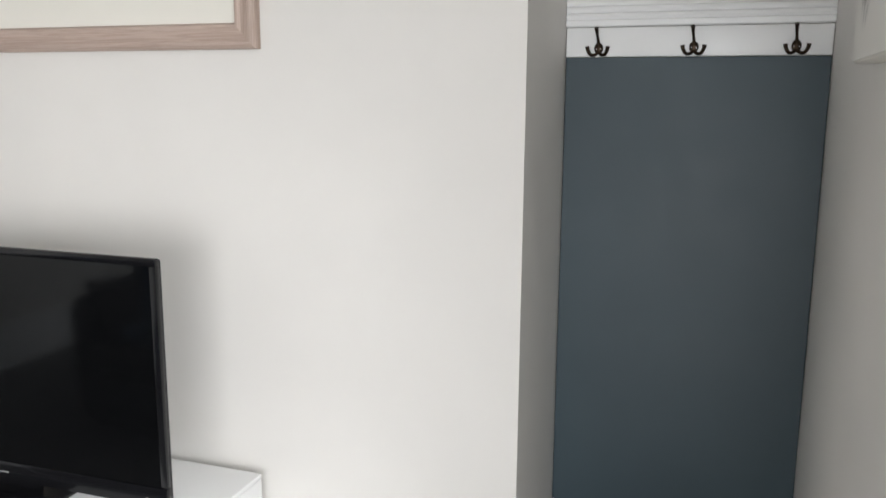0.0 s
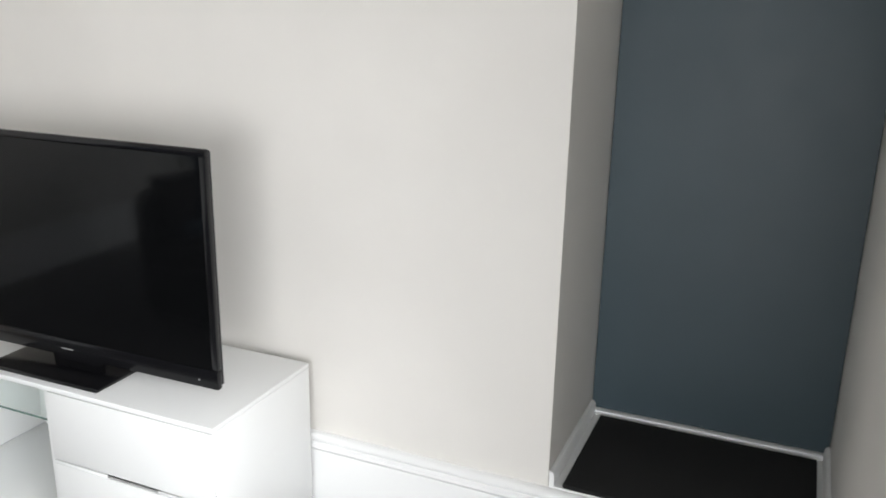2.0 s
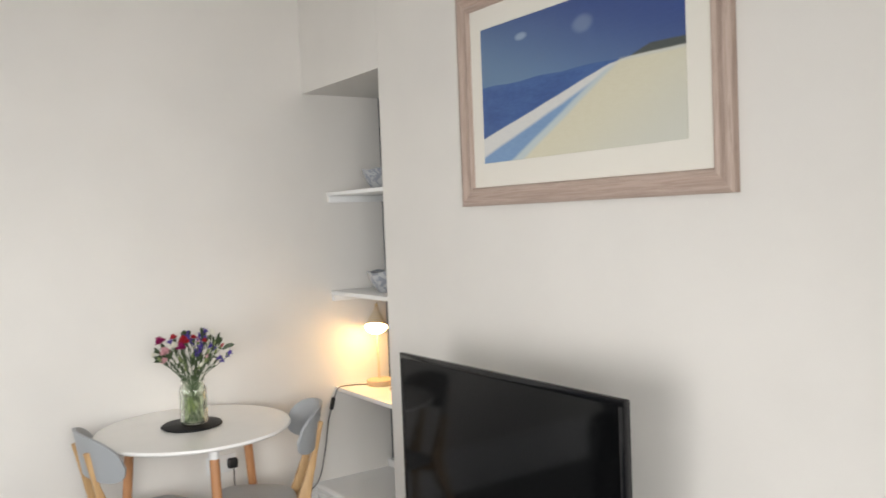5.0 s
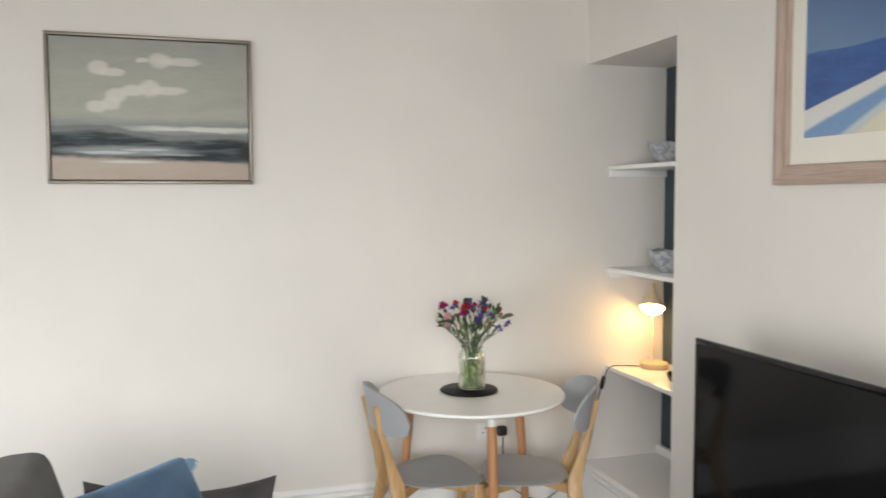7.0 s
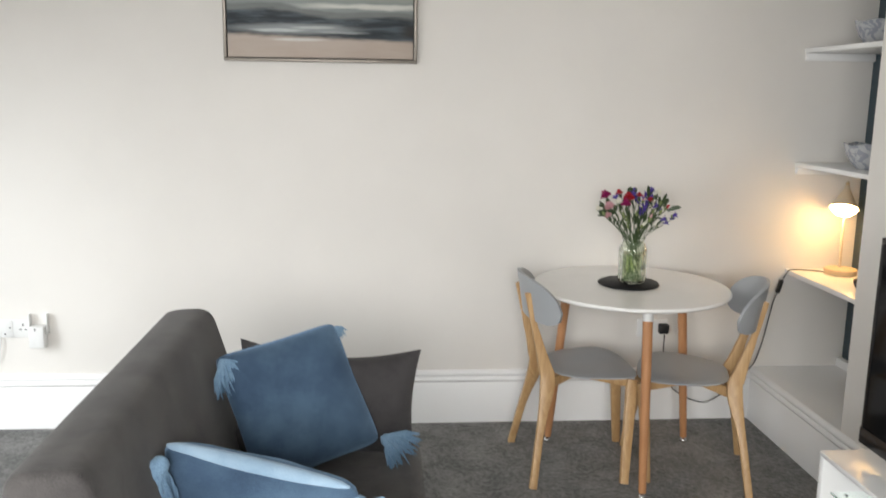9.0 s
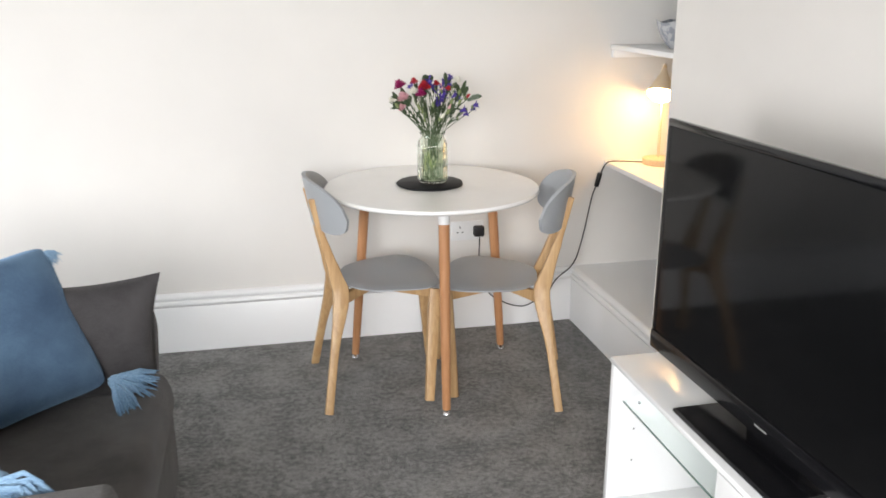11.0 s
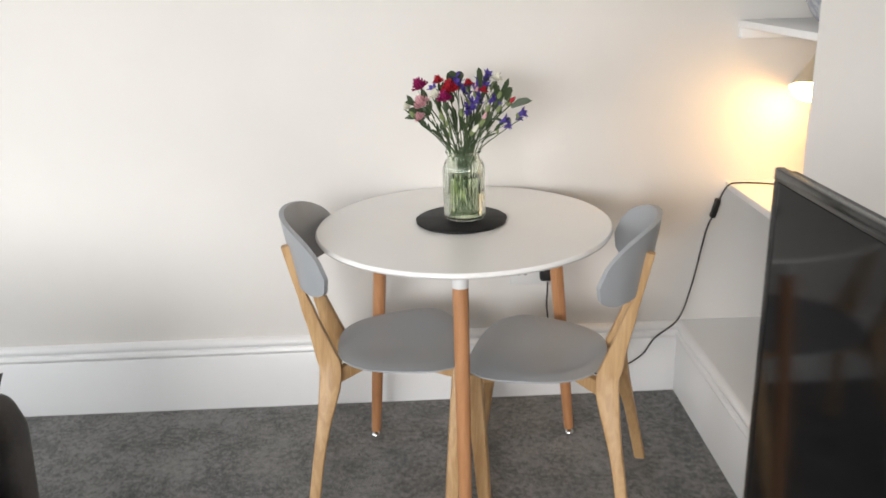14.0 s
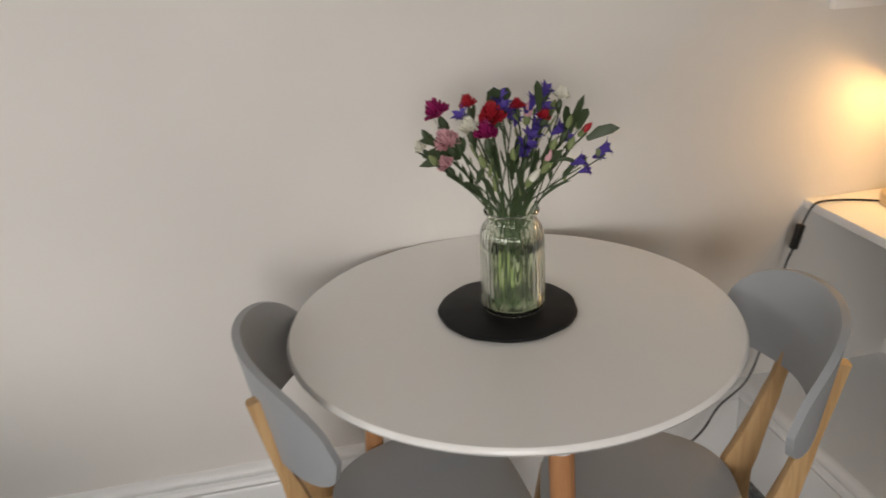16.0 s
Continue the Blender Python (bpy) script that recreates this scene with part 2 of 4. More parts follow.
    col = n.mix(dk, col, (0.03, 0.028, 0.028))
    return n.done(col, 0.6, n.bump(brush, 0.25, 0.003))


def beach_material():
    """Framed print: blue sky and sea, a curved white surf line and a pale beach."""
    n = Nodes("beach_print")
    sep = n.t.nodes.new("ShaderNodeSeparateXYZ")
    n.t.links.new(n.place((1, 1, 1), "Generated"), sep.inputs[0])
    u, v = n.math("SUBTRACT", 1.0, sep.outputs[1]), sep.outputs[2]
    wob = n.math("MULTIPLY", n.math("SUBTRACT", n.noise(6.0, 3.0, 0.5, n.place((1, 1, 1), "Generated")), 0.5), 0.03)
    chalk = n.noise(30.0, 4.0, 0.7, n.place((1, 1, 2.0), "Generated"))
    sky_c = n.mix(n.step(n.math("ADD", n.math("MULTIPLY", u, 0.50), n.math("MULTIPLY", v, 0.75)), 0.42, 1.10), (0.135, 0.235, 0.365), (0.028, 0.058, 0.215))
    col = n.mix(n.math("MULTIPLY", chalk, 0.25), sky_c, (0.10, 0.17, 0.36))
    for cu, cv, ru, rv, k in ((0.245, 0.870, 0.034, 0.026, 0.6), (0.570, 0.825, 0.050, 0.060, 0.25)):
        cl = n.math("ADD", n.math("POWER", n.math("DIVIDE", n.math("SUBTRACT", u, cu), ru), 2.0), n.math("POWER", n.math("DIVIDE", n.math("ADD", n.math("SUBTRACT", v, cv), wob), rv), 2.0))
        col = n.mix(n.math("MULTIPLY", n.step(cl, 1.5, 0.2), k), col, (0.40, 0.50, 0.62))
    w = n.math("MULTIPLY_ADD", wob, 0.5, v)
    ripple = n.math("MULTIPLY_ADD", n.math("SINE", n.math("MULTIPLY", u, 24.0)), 0.003, n.math("MULTIPLY_ADD", u, -0.022, 0.563))
    sea = n.mix(n.step(n.math("ADD", n.math("MULTIPLY", chalk, 0.5), n.math("MULTIPLY", n.noise(4.0, 3.0, 0.5, n.place((1, 1, 2.5), "Generated")), 0.5)), 0.30, 0.70), (0.030, 0.082, 0.25), (0.052, 0.130, 0.34))
    col = n.mix(n.step(n.math("SUBTRACT", w, ripple), 0.005, -0.005), col, sea)
    crest = n.math("MINIMUM", n.math("MULTIPLY_ADD", u, 0.55, 0.115), n.math("MULTIPLY_ADD", u, -0.06, 0.644))
    col = n.mix(n.math("MULTIPLY", n.step(u, 0.775, 0.80), n.step(n.math("SUBTRACT", w, crest), 0.010, -0.004)), col, n.mix(chalk, (0.050, 0.062, 0.060), (0.095, 0.105, 0.10)))
    top = n.math("MULTIPLY_ADD", u, -0.030, 0.568)
    surf = n.math("MINIMUM", n.math("MINIMUM", n.math("MULTIPLY_ADD", u, 0.50, 0.183), n.math("MULTIPLY_ADD", u, 0.185, 0.40)), top)
    wash = n.math("MINIMUM", n.math("MULTIPLY_ADD", u, 0.64, 0.050), n.math("SUBTRACT", surf, 0.012))
    edge = n.math("MINIMUM", n.math("SUBTRACT", u, 0.170), n.math("SUBTRACT", surf, 0.018))
    dry = n.math("MINIMUM", n.math("MULTIPLY_ADD", u, 1.08, -0.250), top)
    col = n.mix(n.step(n.math("SUBTRACT", w, surf), 0.006, -0.010), col, n.mix(chalk, (0.58, 0.59, 0.58), (0.72, 0.71, 0.68)))
    col = n.mix(n.step(n.math("SUBTRACT", w, wash), 0.012, -0.020), col, n.mix(chalk, (0.13, 0.25, 0.47), (0.23, 0.37, 0.56)))
    col = n.mix(n.step(n.math("SUBTRACT", w, edge), 0.020, -0.020), col, (0.50, 0.57, 0.58))
    sand = n.mix(chalk, (0.62, 0.58, 0.42), (0.69, 0.66, 0.53))
    sand = n.mix(n.step(n.math("SUBTRACT", u, w), 0.25, 0.95), sand, (0.58, 0.58, 0.51))
    col = n.mix(n.step(n.math("SUBTRACT", w, dry), 0.012, -0.030), col, sand)
    return n.done(col, 0.35)


def sketch_material():
    n = Nodes("charcoal_sketch_canvas")
    sep = n.t.nodes.new("ShaderNodeSeparateXYZ")
    n.t.links.new(n.place((1, 1, 1), "Generated"), sep.inputs[0])
    s = n.noise(16.0, 5.0, 0.75, n.place((3.5, 1, 0.9), "Generated"), 0.5)
    d = n.math("ADD", n.math("POWER", n.math("DIVIDE", n.math("SUBTRACT", sep.outputs[0], 0.80), 0.13), 2.0), n.math("POWER", n.math("DIVIDE", n.math("SUBTRACT", sep.outputs[2], 0.24), 0.17), 2.0))
    k = n.math("MULTIPLY", n.step(s, 0.44, 0.58), n.step(d, 1.2, 0.3))
    return n.done(n.mix(k, (0.74, 0.72, 0.68), (0.09, 0.085, 0.08)), 0.75)


CARPET, COIR, GLOW, BOWL = carpet_material(), mat_material(), glow_material(), bowl_material()
VASEGLASS, SHELFGLASS, WATER = glass_material("clear_ribbed_glass", (0.92, 0.96, 0.89)), glass_material("green_edged_glass", (0.93, 0.985, 0.96), 0.0, 1.03), water_material()
SEASCAPE, BEACH, SKETCH = seascape_material(), beach_material(), sketch_material()

# ---- building tools ----


def link(name, bm, material, parent=None, label="", smooth=True):
    me = bpy.data.meshes.new(name)
    bmesh.ops.recalc_face_normals(bm, faces=bm.faces)
    bm.to_mesh(me)
    bm.free()
    me.materials.append(material)
    if smooth:
        me.shade_smooth()
        me.set_sharp_from_angle(angle=radians(38))
    ob = new(name, me)
    if parent:
        ob.parent = parent
    if label:
        ob["label"] = label
    return ob


def part(name, bm, material, parent, label="", smooth=True):
    return link(name, bm, material, parent, label, smooth)


def thing(name, m, label, category, group=""):
    ob = new(name)
    ob.empty_display_size = 0.05
    ob.matrix_world = m
    return tagged(ob, label, category, group)


def setting(name, bm, material, label="", smooth=False):
    return tagged(link(name, bm, material, None, label, smooth), kind="structure")


def slab(a, b, bevel=0.0, seg=2, bm=None):
    """A box from corner a to corner b, with its edges rounded."""
    bm = bm or bmesh.new()
    made = bmesh.ops.create_cube(bm, size=1)["verts"]
    for v in made:
        v.co = Vector([a[i] + (v.co[i] + 0.5) * (b[i] - a[i]) for i in range(3)])
    if bevel:
        edges = list({e for v in made for e in v.link_edges})
        bmesh.ops.bevel(bm, geom=edges, offset=bevel, segments=seg, affect="EDGES", profile=0.5)
    return bm


def lathe(profile, seg=40, ribs=0, depth=0.0, bm=None):
    """Turns (radius, height) pairs about z; ribs flute the outside where a third value asks for it."""
    bm = bm or bmesh.new()
    rings = []
    for p in profile:
        r, z, f = (*p, 0)[:3]
        if r < 1e-6:
            rings.append([bm.verts.new((0, 0, z))])
            continue
        rings.append([bm.verts.new(((r + f * depth * math.cos(ribs * a)) * math.cos(a), (r + f * depth * math.cos(ribs * a)) * math.sin(a), z))
                      for a in (2 * math.pi * i / seg for i in range(seg))])
    for a, b in zip(rings, rings[1:]):
        for i in range(seg):
            j = (i + 1) % seg
            if len(a) == 1:
                bm.faces.new((a[0], b[i], b[j]))
            elif len(b) == 1:
                bm.faces.new((a[i], a[j], b[0]))
            else:
                bm.faces.new((a[i], a[j], b[j], b[i]))
    return bm


def smooth_path(points, steps=6):
    """A rounded line through the points (Catmull-Rom)."""
    p = [Vector(q) for q in points]
    p = [2 * p[0] - p[1], *p, 2 * p[-1] - p[-2]]
    out = []
    for i in range(1, len(p) - 2):
        for s in range(steps):
            t = s / steps
            a, b, c, d = p[i - 1:i + 3]
            out.append(0.5 * (2 * b + (c - a) * t + (2 * a - 5 * b + 4 * c - d) * t * t + (3 * b - a - 3 * c + d) * t ** 3))
    return out + [p[-2]]


def tube(points, radii, seg=8, bm=None, flat=1.0, side=None):
    """A closed tube along the points, its radius one value or one a point; flat squashes it across side."""
    bm = bm or bmesh.new()
    pts = [Vector(p) for p in points]
    n = len(pts)
    radii = radii if isinstance(radii, (list, tuple)) else [radii] * n
    if len(radii) != n:
        radii = [radii[0] + (radii[-1] - radii[0]) * i / (n - 1) for i in range(n)]
    rings, u = [], None
    for i, p in enumerate(pts):
        d = (pts[min(i + 1, n - 1)] - pts[max(i - 1, 0)]).normalized()
        if u is None:
            s = Vector(side) if side else (Vector((0, 0, 1)) if abs(d.z) < 0.9 else Vector((1, 0, 0)))
            u = (s - d * s.dot(d)).normalized()
        else:
            u = (u - d * u.dot(d)).normalized()
        w = d.cross(u)
        rings.append([bm.verts.new(p + radii[i] * (u * math.cos(a) * flat + w * math.sin(a))) for a in (2 * math.pi * k / seg for k in range(seg))])
    for a, b in zip(rings, rings[1:]):
        for i in range(seg):
            bm.faces.new((a[i], a[(i + 1) % seg], b[(i + 1) % seg], b[i]))
    bm.faces.new(rings[0][::-1]), bm.faces.new(rings[-1])
    return bm


def beam(points, sizes, side, round_=0.25, bm=None):
    """A rounded rectangular bar along the points; sizes: (across side, along the other way) at each point."""
    bm = bm or bmesh.new()
    pts, n = [Vector(p) for p in points], len(points)
    rings = []
    for i, p in enumerate(pts):
        d = (pts[min(i + 1, n - 1)] - pts[max(i - 1, 0)]).normalized()
        u = (Vector(side) - d * Vector(side).dot(d)).normalized()
        w = d.cross(u)
        a, b = sizes[i][0] / 2, sizes[i][1] / 2
        c = min(a, b) * round_ * 2
        loop = []
        for sx, sy in ((1, 1), (-1, 1), (-1, -1), (1, -1)):
            corner = [(sx * a, sy * (b - c)), (sx * (a - c * 0.3), sy * (b - c * 0.3)), (sx * (a - c), sy * b)]
            loop += corner if sx * sy > 0 else corner[::-1]
        rings.append([bm.verts.new(p + u * x + w * y) for x, y in loop])
    k = len(rings[0])
    for a, b in zip(rings, rings[1:]):
        for i in range(k):
            bm.faces.new((a[i], a[(i + 1) % k], b[(i + 1) % k], b[i]))
    bm.faces.new(rings[0][::-1]), bm.faces.new(rings[-1])
    return bm


def moulding(profile, start, end, out, bm=None):
    """Sweeps an (out, up) profile straight from start to end; out points away from the wall."""
    bm = bm or bmesh.new()
    ends = []
    for p in (start, end):
        ends.append([bm.verts.new(Vector(p) + Vector(out) * a + Vector((0, 0, b))) for a, b in profile])
    k = len(profile)
    for i in range(k):
        bm.faces.new((ends[0][i], ends[0][(i + 1) % k], ends[1][(i + 1) % k], ends[1][i]))
    bm.faces.new(ends[0]), bm.faces.new(ends[1][::-1])
    return bm


def blade(points, width, bm, up=(0, 0, 1), fold=0.15):
    """A pointed leaf or petal along the points, folded along its middle."""
    pts, n = [Vector(p) for p in points], len(points)
    prev = None
    for i, p in enumerate(pts):
        d = (pts[min(i + 1, n - 1)] - pts[max(i - 1, 0)]).normalized()
        s = d.cross(Vector(up))
        s = s.normalized() if s.length > 1e-4 else Vector((1, 0, 0))
        k = i / (n - 1)
        w = width * (math.sin(math.pi * min(1, 0.12 + 0.88 * k)) ** 0.8 if i < n - 1 else 0.02)
        nn = s.cross(d)
        row = [bm.verts.new(p - s * w + nn * w * fold), bm.verts.new(p), bm.verts.new(p + s * w + nn * w * fold)]
        if prev:
            bm.faces.new((prev[0], prev[1], row[1], row[0])), bm.faces.new((prev[1], prev[2], row[2], row[1]))
        prev = row
    return bm

# ---- the room ----
HIGH = 2.75
setting("floor", slab((-4.8, -5.6, -0.12), (0.6, 0.0, 0.0)), CARPET, "mottled grey twist-pile carpet")
setting("ceiling", slab((-4.8, -5.6, HIGH), (0.7, 0.2, HIGH + 0.15)), CEIL, "plain white ceiling")
setting("wall_north", slab((-4.8, 0.0, -0.12), (0.62, 0.2, HIGH)), WALL, "warm white painted wall")
# the wall behind the television: a solid pier between the alcove and the entrance recess
setting("wall_east_pier", slab((0.0, -3.296, 0.0), (0.52, -0.786, HIGH)), WALL, "warm white painted wall")
setting("wall_east_over_alcove", slab((0.0, -0.784, 2.26), (0.52, 0.0, HIGH)), WALL, "warm white painted wall over the alcove")
setting("wall_alcove_back", slab((0.445, -0.784, 0.257), (0.52, 0.0, 2.258)), SLATE, "slate blue painted alcove back")
setting("alcove_step", slab((0.0, -0.784, 0.0), (0.52, 0.0, 0.257)), GLOSS, "white painted raised alcove floor")
setting("wall_recess_back", slab((0.478, -3.985, 0.262), (0.60, -3.298, HIGH)), WALL, "white painted recess wall")
setting("recess_step", slab((0.0, -3.985, 0.0), (0.60, -3.298, 0.262)), GLOSS, "white painted raised recess floor")
setting("wall_south_return", slab((-1.15, -4.2, 0.0), (0.62, -3.986, HIGH)), WALL, "warm white painted wall")
setting("wall_south_side", slab((-1.15, -5.6, 0.0), (-0.80, -4.202, HIGH)), WALL, "warm white painted wall")
for nm, p, q in (("wall_west_left", (-5.0, -5.8, 0.0), (-4.802, -5.35, HIGH)), ("wall_west_middle", (-5.0, -3.1, 0.0), (-4.802, -1.90, HIGH)), ("wall_west_right", (-5.0, -0.80, 0.0), (-4.802, 0.0, HIGH)),
                 ("wall_west_high", (-5.0, -5.348, 2.05), (-4.802, -3.102, HIGH)), ("wall_west_over_door", (-5.0, -1.898, 2.05), (-4.802, -0.802, HIGH))):
    setting(nm, slab(p, q), WALL, "warm white painted wall")
for nm, p, q in (("wall_south_low", (-4.8, -5.8, 0.0), (-0.80, -5.602, 0.08)), ("wall_south_high", (-4.8, -5.8, 2.25), (-0.80, -5.602, HIGH)),
                 ("wall_south_left", (-4.8, -5.8, 0.082), (-3.4, -5.602, 2.248)), ("wall_south_right", (-1.2, -5.8, 0.082), (-0.80, -5.602, 2.248))):
    setting(nm, slab(p, q), WALL, "warm white painted window wall")

win = setting("window_1", slab((-3.4, -5.79, 0.081), (-1.2, -5.61, 0.11), 0.004), GLOSS, "white painted window")
for p, q in (((-3.4, -5.73, 0.112), (-3.34, -5.67, 2.248)), ((-1.26, -5.73, 0.112), (-1.2, -5.67, 2.248)), ((-3.338, -5.73, 2.19), (-1.262, -5.67, 2.248)), ((-3.338, -5.73, 0.112), (-1.262, -5.67, 0.17)),
             ((-2.33, -5.73, 0.172), (-2.27, -5.67, 2.188))):
    part("window_frame", slab(p, q, 0.006), GLOSS, win)
WINGLASS = glass_material("window_glass", (1, 1, 1))
for x0, x1 in ((-3.337, -2.332), (-2.268, -1.263)):
    pane = part("pane", slab((x0, -5.703, 0.173), (x1, -5.697, 2.187)), WINGLASS, win)
    pane.visible_shadow = False


def glazed_opening(name, y0, y1, mullions, label):
    """White frame in the west wall with a pane between each pair of uprights."""
    ob = setting(name, slab((-4.95, y0, 0.0), (-4.85, y1, 0.05), 0.004), GLOSS, label)
    posts = [y0 + 0.039, *mullions, y1 - 0.039]
    for y in posts:
        part("door_frame", slab((-4.93, y - 0.039, 0.052), (-4.87, y + 0.039, 1.958), 0.006), GLOSS, ob)
    part("door_frame", slab((-4.93, y0, 1.96), (-4.87, y1, 2.048), 0.006), GLOSS, ob)
    for a, b in zip(posts, posts[1:]):
        part("pane", slab((-4.903, a + 0.041, 0.053), (-4.897, b - 0.041, 1.958)), WINGLASS, ob).visible_shadow = False


glazed_opening("door_2", -1.898, -0.802, [], "white glazed garden door")
glazed_opening("door_3", -5.348, -3.102, [-4.22], "white glazed garden doors")

# tall moulded skirting, its double bead under the top edge
SKIRT = [(0, 0), (0.019, 0), (0.019, 0.192), (0.015, 0.199), (0.0225, 0.204), (0.026, 0.213), (0.0225, 0.222), (0.014, 0.227), (0.020, 0.233), (0.022, 0.240), (0.019, 0.248), (0.010, 0.256), (0, 0.257)]
setting("baseboard_north", moulding(SKIRT, (-4.8, 0, 0), (0.0, 0, 0), (0, -1, 0)), GLOSS, "tall white moulded skirting board", True)
setting("baseboard_east", moulding(SKIRT, (0, -0.022, 0), (0, -3.985, 0), (-1, 0, 0)), GLOSS, "tall white moulded skirting board", True)
LOW = [(0, 0), (0.014, 0), (0.014, 0.034), (0.009, 0.042), (0, 0.044)]
setting("trim_recess_north", moulding(LOW, (0.0, -3.298, 0.262), (0.462, -3.298, 0.262), (0, -1, 0)), GLOSS, "low white skirting in the recess", True)
setting("trim_recess_south", moulding(LOW, (0.0, -3.985, 0.262), (0.462, -3.985, 0.262), (0, 1, 0)), GLOSS, "low white skirting in the recess", True)
setting("trim_recess_back", slab((0.448, -3.971, 0.262), (0.478, -3.313, 0.279), 0.004), GLOSS, "narrow white strip under the blue panel")
setting("trim_alcove_back", slab((0.415, -0.784, 0.257), (0.443, 0.0, 0.30), 0.004), GLOSS, "white upstand at the alcove back")

# ---- the entrance recess ----
panel = setting("door_1", slab((0.466, -3.984, 0.281), (0.476, -3.299, 1.635), 0.002), SLATE, "slate blue painted blocked doorway panel")
board = tagged(link("hook_board", slab((0.462, -3.984, 1.637), (0.477, -3.299, 1.715), 0.002), GLOSS), "white painted board carrying three coat hooks", "board")
FLUTE = [(0, 0), (0.020, 0), (0.024, 0.004), (0.024, 0.016), (0.019, 0.019)]
for i in range(7):
    FLUTE += [(0.022, 0.021 + 0.018 * i), (0.0245, 0.028 + 0.018 * i), (0.022, 0.035 + 0.018 * i), (0.017, 0.037 + 0.018 * i)]
FLUTE += [(0.026, 0.150), (0.026, 0.165), (0, 0.165)]
setting("trim_picture_rail", moulding(FLUTE, (0.478, -3.985, 1.717), (0.478, -3.298, 1.717), (-1, 0, 0)), GLOSS, "white fluted moulding over the coat hooks", True)


def coat_hook():
    hook = thing("coat_hook", pose(0.462, -3.39, 1.638), "dark bronze three-pronged coat hook on a white board", "coat hook", "coat hooks in the recess")
    plate = bmesh.new()
    bmesh.ops.create_uvsphere(plate, u_segments=18, v_segments=10, radius=1)
    for v in plate.verts:
        v.co = Vector((v.co.x * 0.006 - 0.003, v.co.y * 0.0125, v.co.z * 0.0155 + 0.021))
    plate = part("back_plate", plate, BRONZE, hook)
    for y in (-0.006, 0.006):
        part("screw", slab((-0.0105, y - 0.0016, 0.0175), (-0.0075, y + 0.0016, 0.0205), 0.0006), CHROME, plate, "small steel screw")
    stem = smooth_path([(-0.004, 0, 0.026), (-0.010, 0.001, 0.042), (-0.020, 0.003, 0.058), (-0.030, 0.004, 0.074)], 5)
    part("prong", tube(stem, [0.0058 - 0.0022 * math.sin(math.pi * i / (len(stem) - 1)) for i in range(len(stem))], 10), BRONZE, hook)
    for s in (-1, 1):
        arm = smooth_path([(-0.005, 0, 0.010), (-0.012, s * 0.010, 0.003), (-0.020, s * 0.020, 0.004), (-0.025, s * 0.0265, 0.016), (-0.027, s * 0.028, 0.025)], 5)
        part("prong", tube(arm, [0.0042 + 0.0014 * (i / (len(arm) - 1)) ** 2 for i in range(len(arm))], 10), BRONZE, hook)
    return hook


first_hook = coat_hook()
for y in (-3.643, -3.897):
    copy_thing(first_hook, pose(0.462, y, 1.639))

mat_bm = slab((0.0, -3.955, 0.262), (0.43, -3.335, 0.276), 0.004)
tagged(link("door_mat", mat_bm, COIR), "black coir door mat on the raised recess floor", "door mat")

canvas = thing("sketch_canvas", pose(-0.583, -3.957, 1.582), "pale canvas with a charcoal sketch on the wall", "picture")
part("stretcher", slab((-0.262, -0.028, 0.002), (0.262, 0.016, 0.70), 0.004), MATBOARD, canvas)
part("sketch", slab((-0.258, 0.0165, 0.006), (0.258, 0.0185, 0.696)), SKETCH, canvas, "charcoal scribble drawing")

# ---- the alcove ----


def shelf(name, z, thick, label, battens=True):
    s = thing(name, pose(0.117, 0.0, z), label, "shelf")
    part("board", slab((0, -0.783, -thick), (0.327, -0.001, 0), 0.002), GLOSS, s)
    if battens:
        part("batten", slab((0.004, -0.022, -thick - 0.034), (0.326, -0.001, -thick - 0.0005), 0.002), GLOSS, s)
        part("batten", slab((0.004, -0.783, -thick - 0.034), (0.326, -0.764, -thick - 0.0005), 0.002), GLOSS, s)
    return s


shelf("alcove_desk", 0.740, 0.022, "white painted desk shelf across the alcove", False)
shelf("alcove_shelf", 1.244, 0.020, "white painted shelf above the alcove desk")
shelf("alcove_shelf", 1.757, 0.020, "white painted upper shelf in the alcove")


def bowl(place, r, h, material, label):
    b = lathe([(0, 0.004), (r * 0.45, 0.0), (r * 0.5, 0.006), (r * 0.75, h * 0.35), (r * 0.93, h * 0.72), (r, h), (r * 0.965, h), (r * 0.88, h * 0.72), (r * 0.70, h * 0.38), (r * 0.4, 0.014), (0, 0.012)], 36)
    for v in b.verts:
        a = math.atan2(v.co.y, v.co.x)
        v.co.z += 0.05 * h * math.sin(5 * a) * (v.co.z / h) ** 2
    ob = link("bowl", b, material)
    ob.matrix_world = pose(*place)
    return tagged(ob, label, "bowl")


bowl((0.265, -0.345, 1.244), 0.105, 0.105, BOWL, "white and blue-grey patterned bowl on the alcove shelf")
bowl((0.280, -0.29, 1.757), 0.095, 0.10, BOWL, "white and grey patterned bowl on the upper shelf")
bowl((0.215, -0.50, 0.740), 0.05, 0.055, BLACK, "small black bowl on the alcove desk")


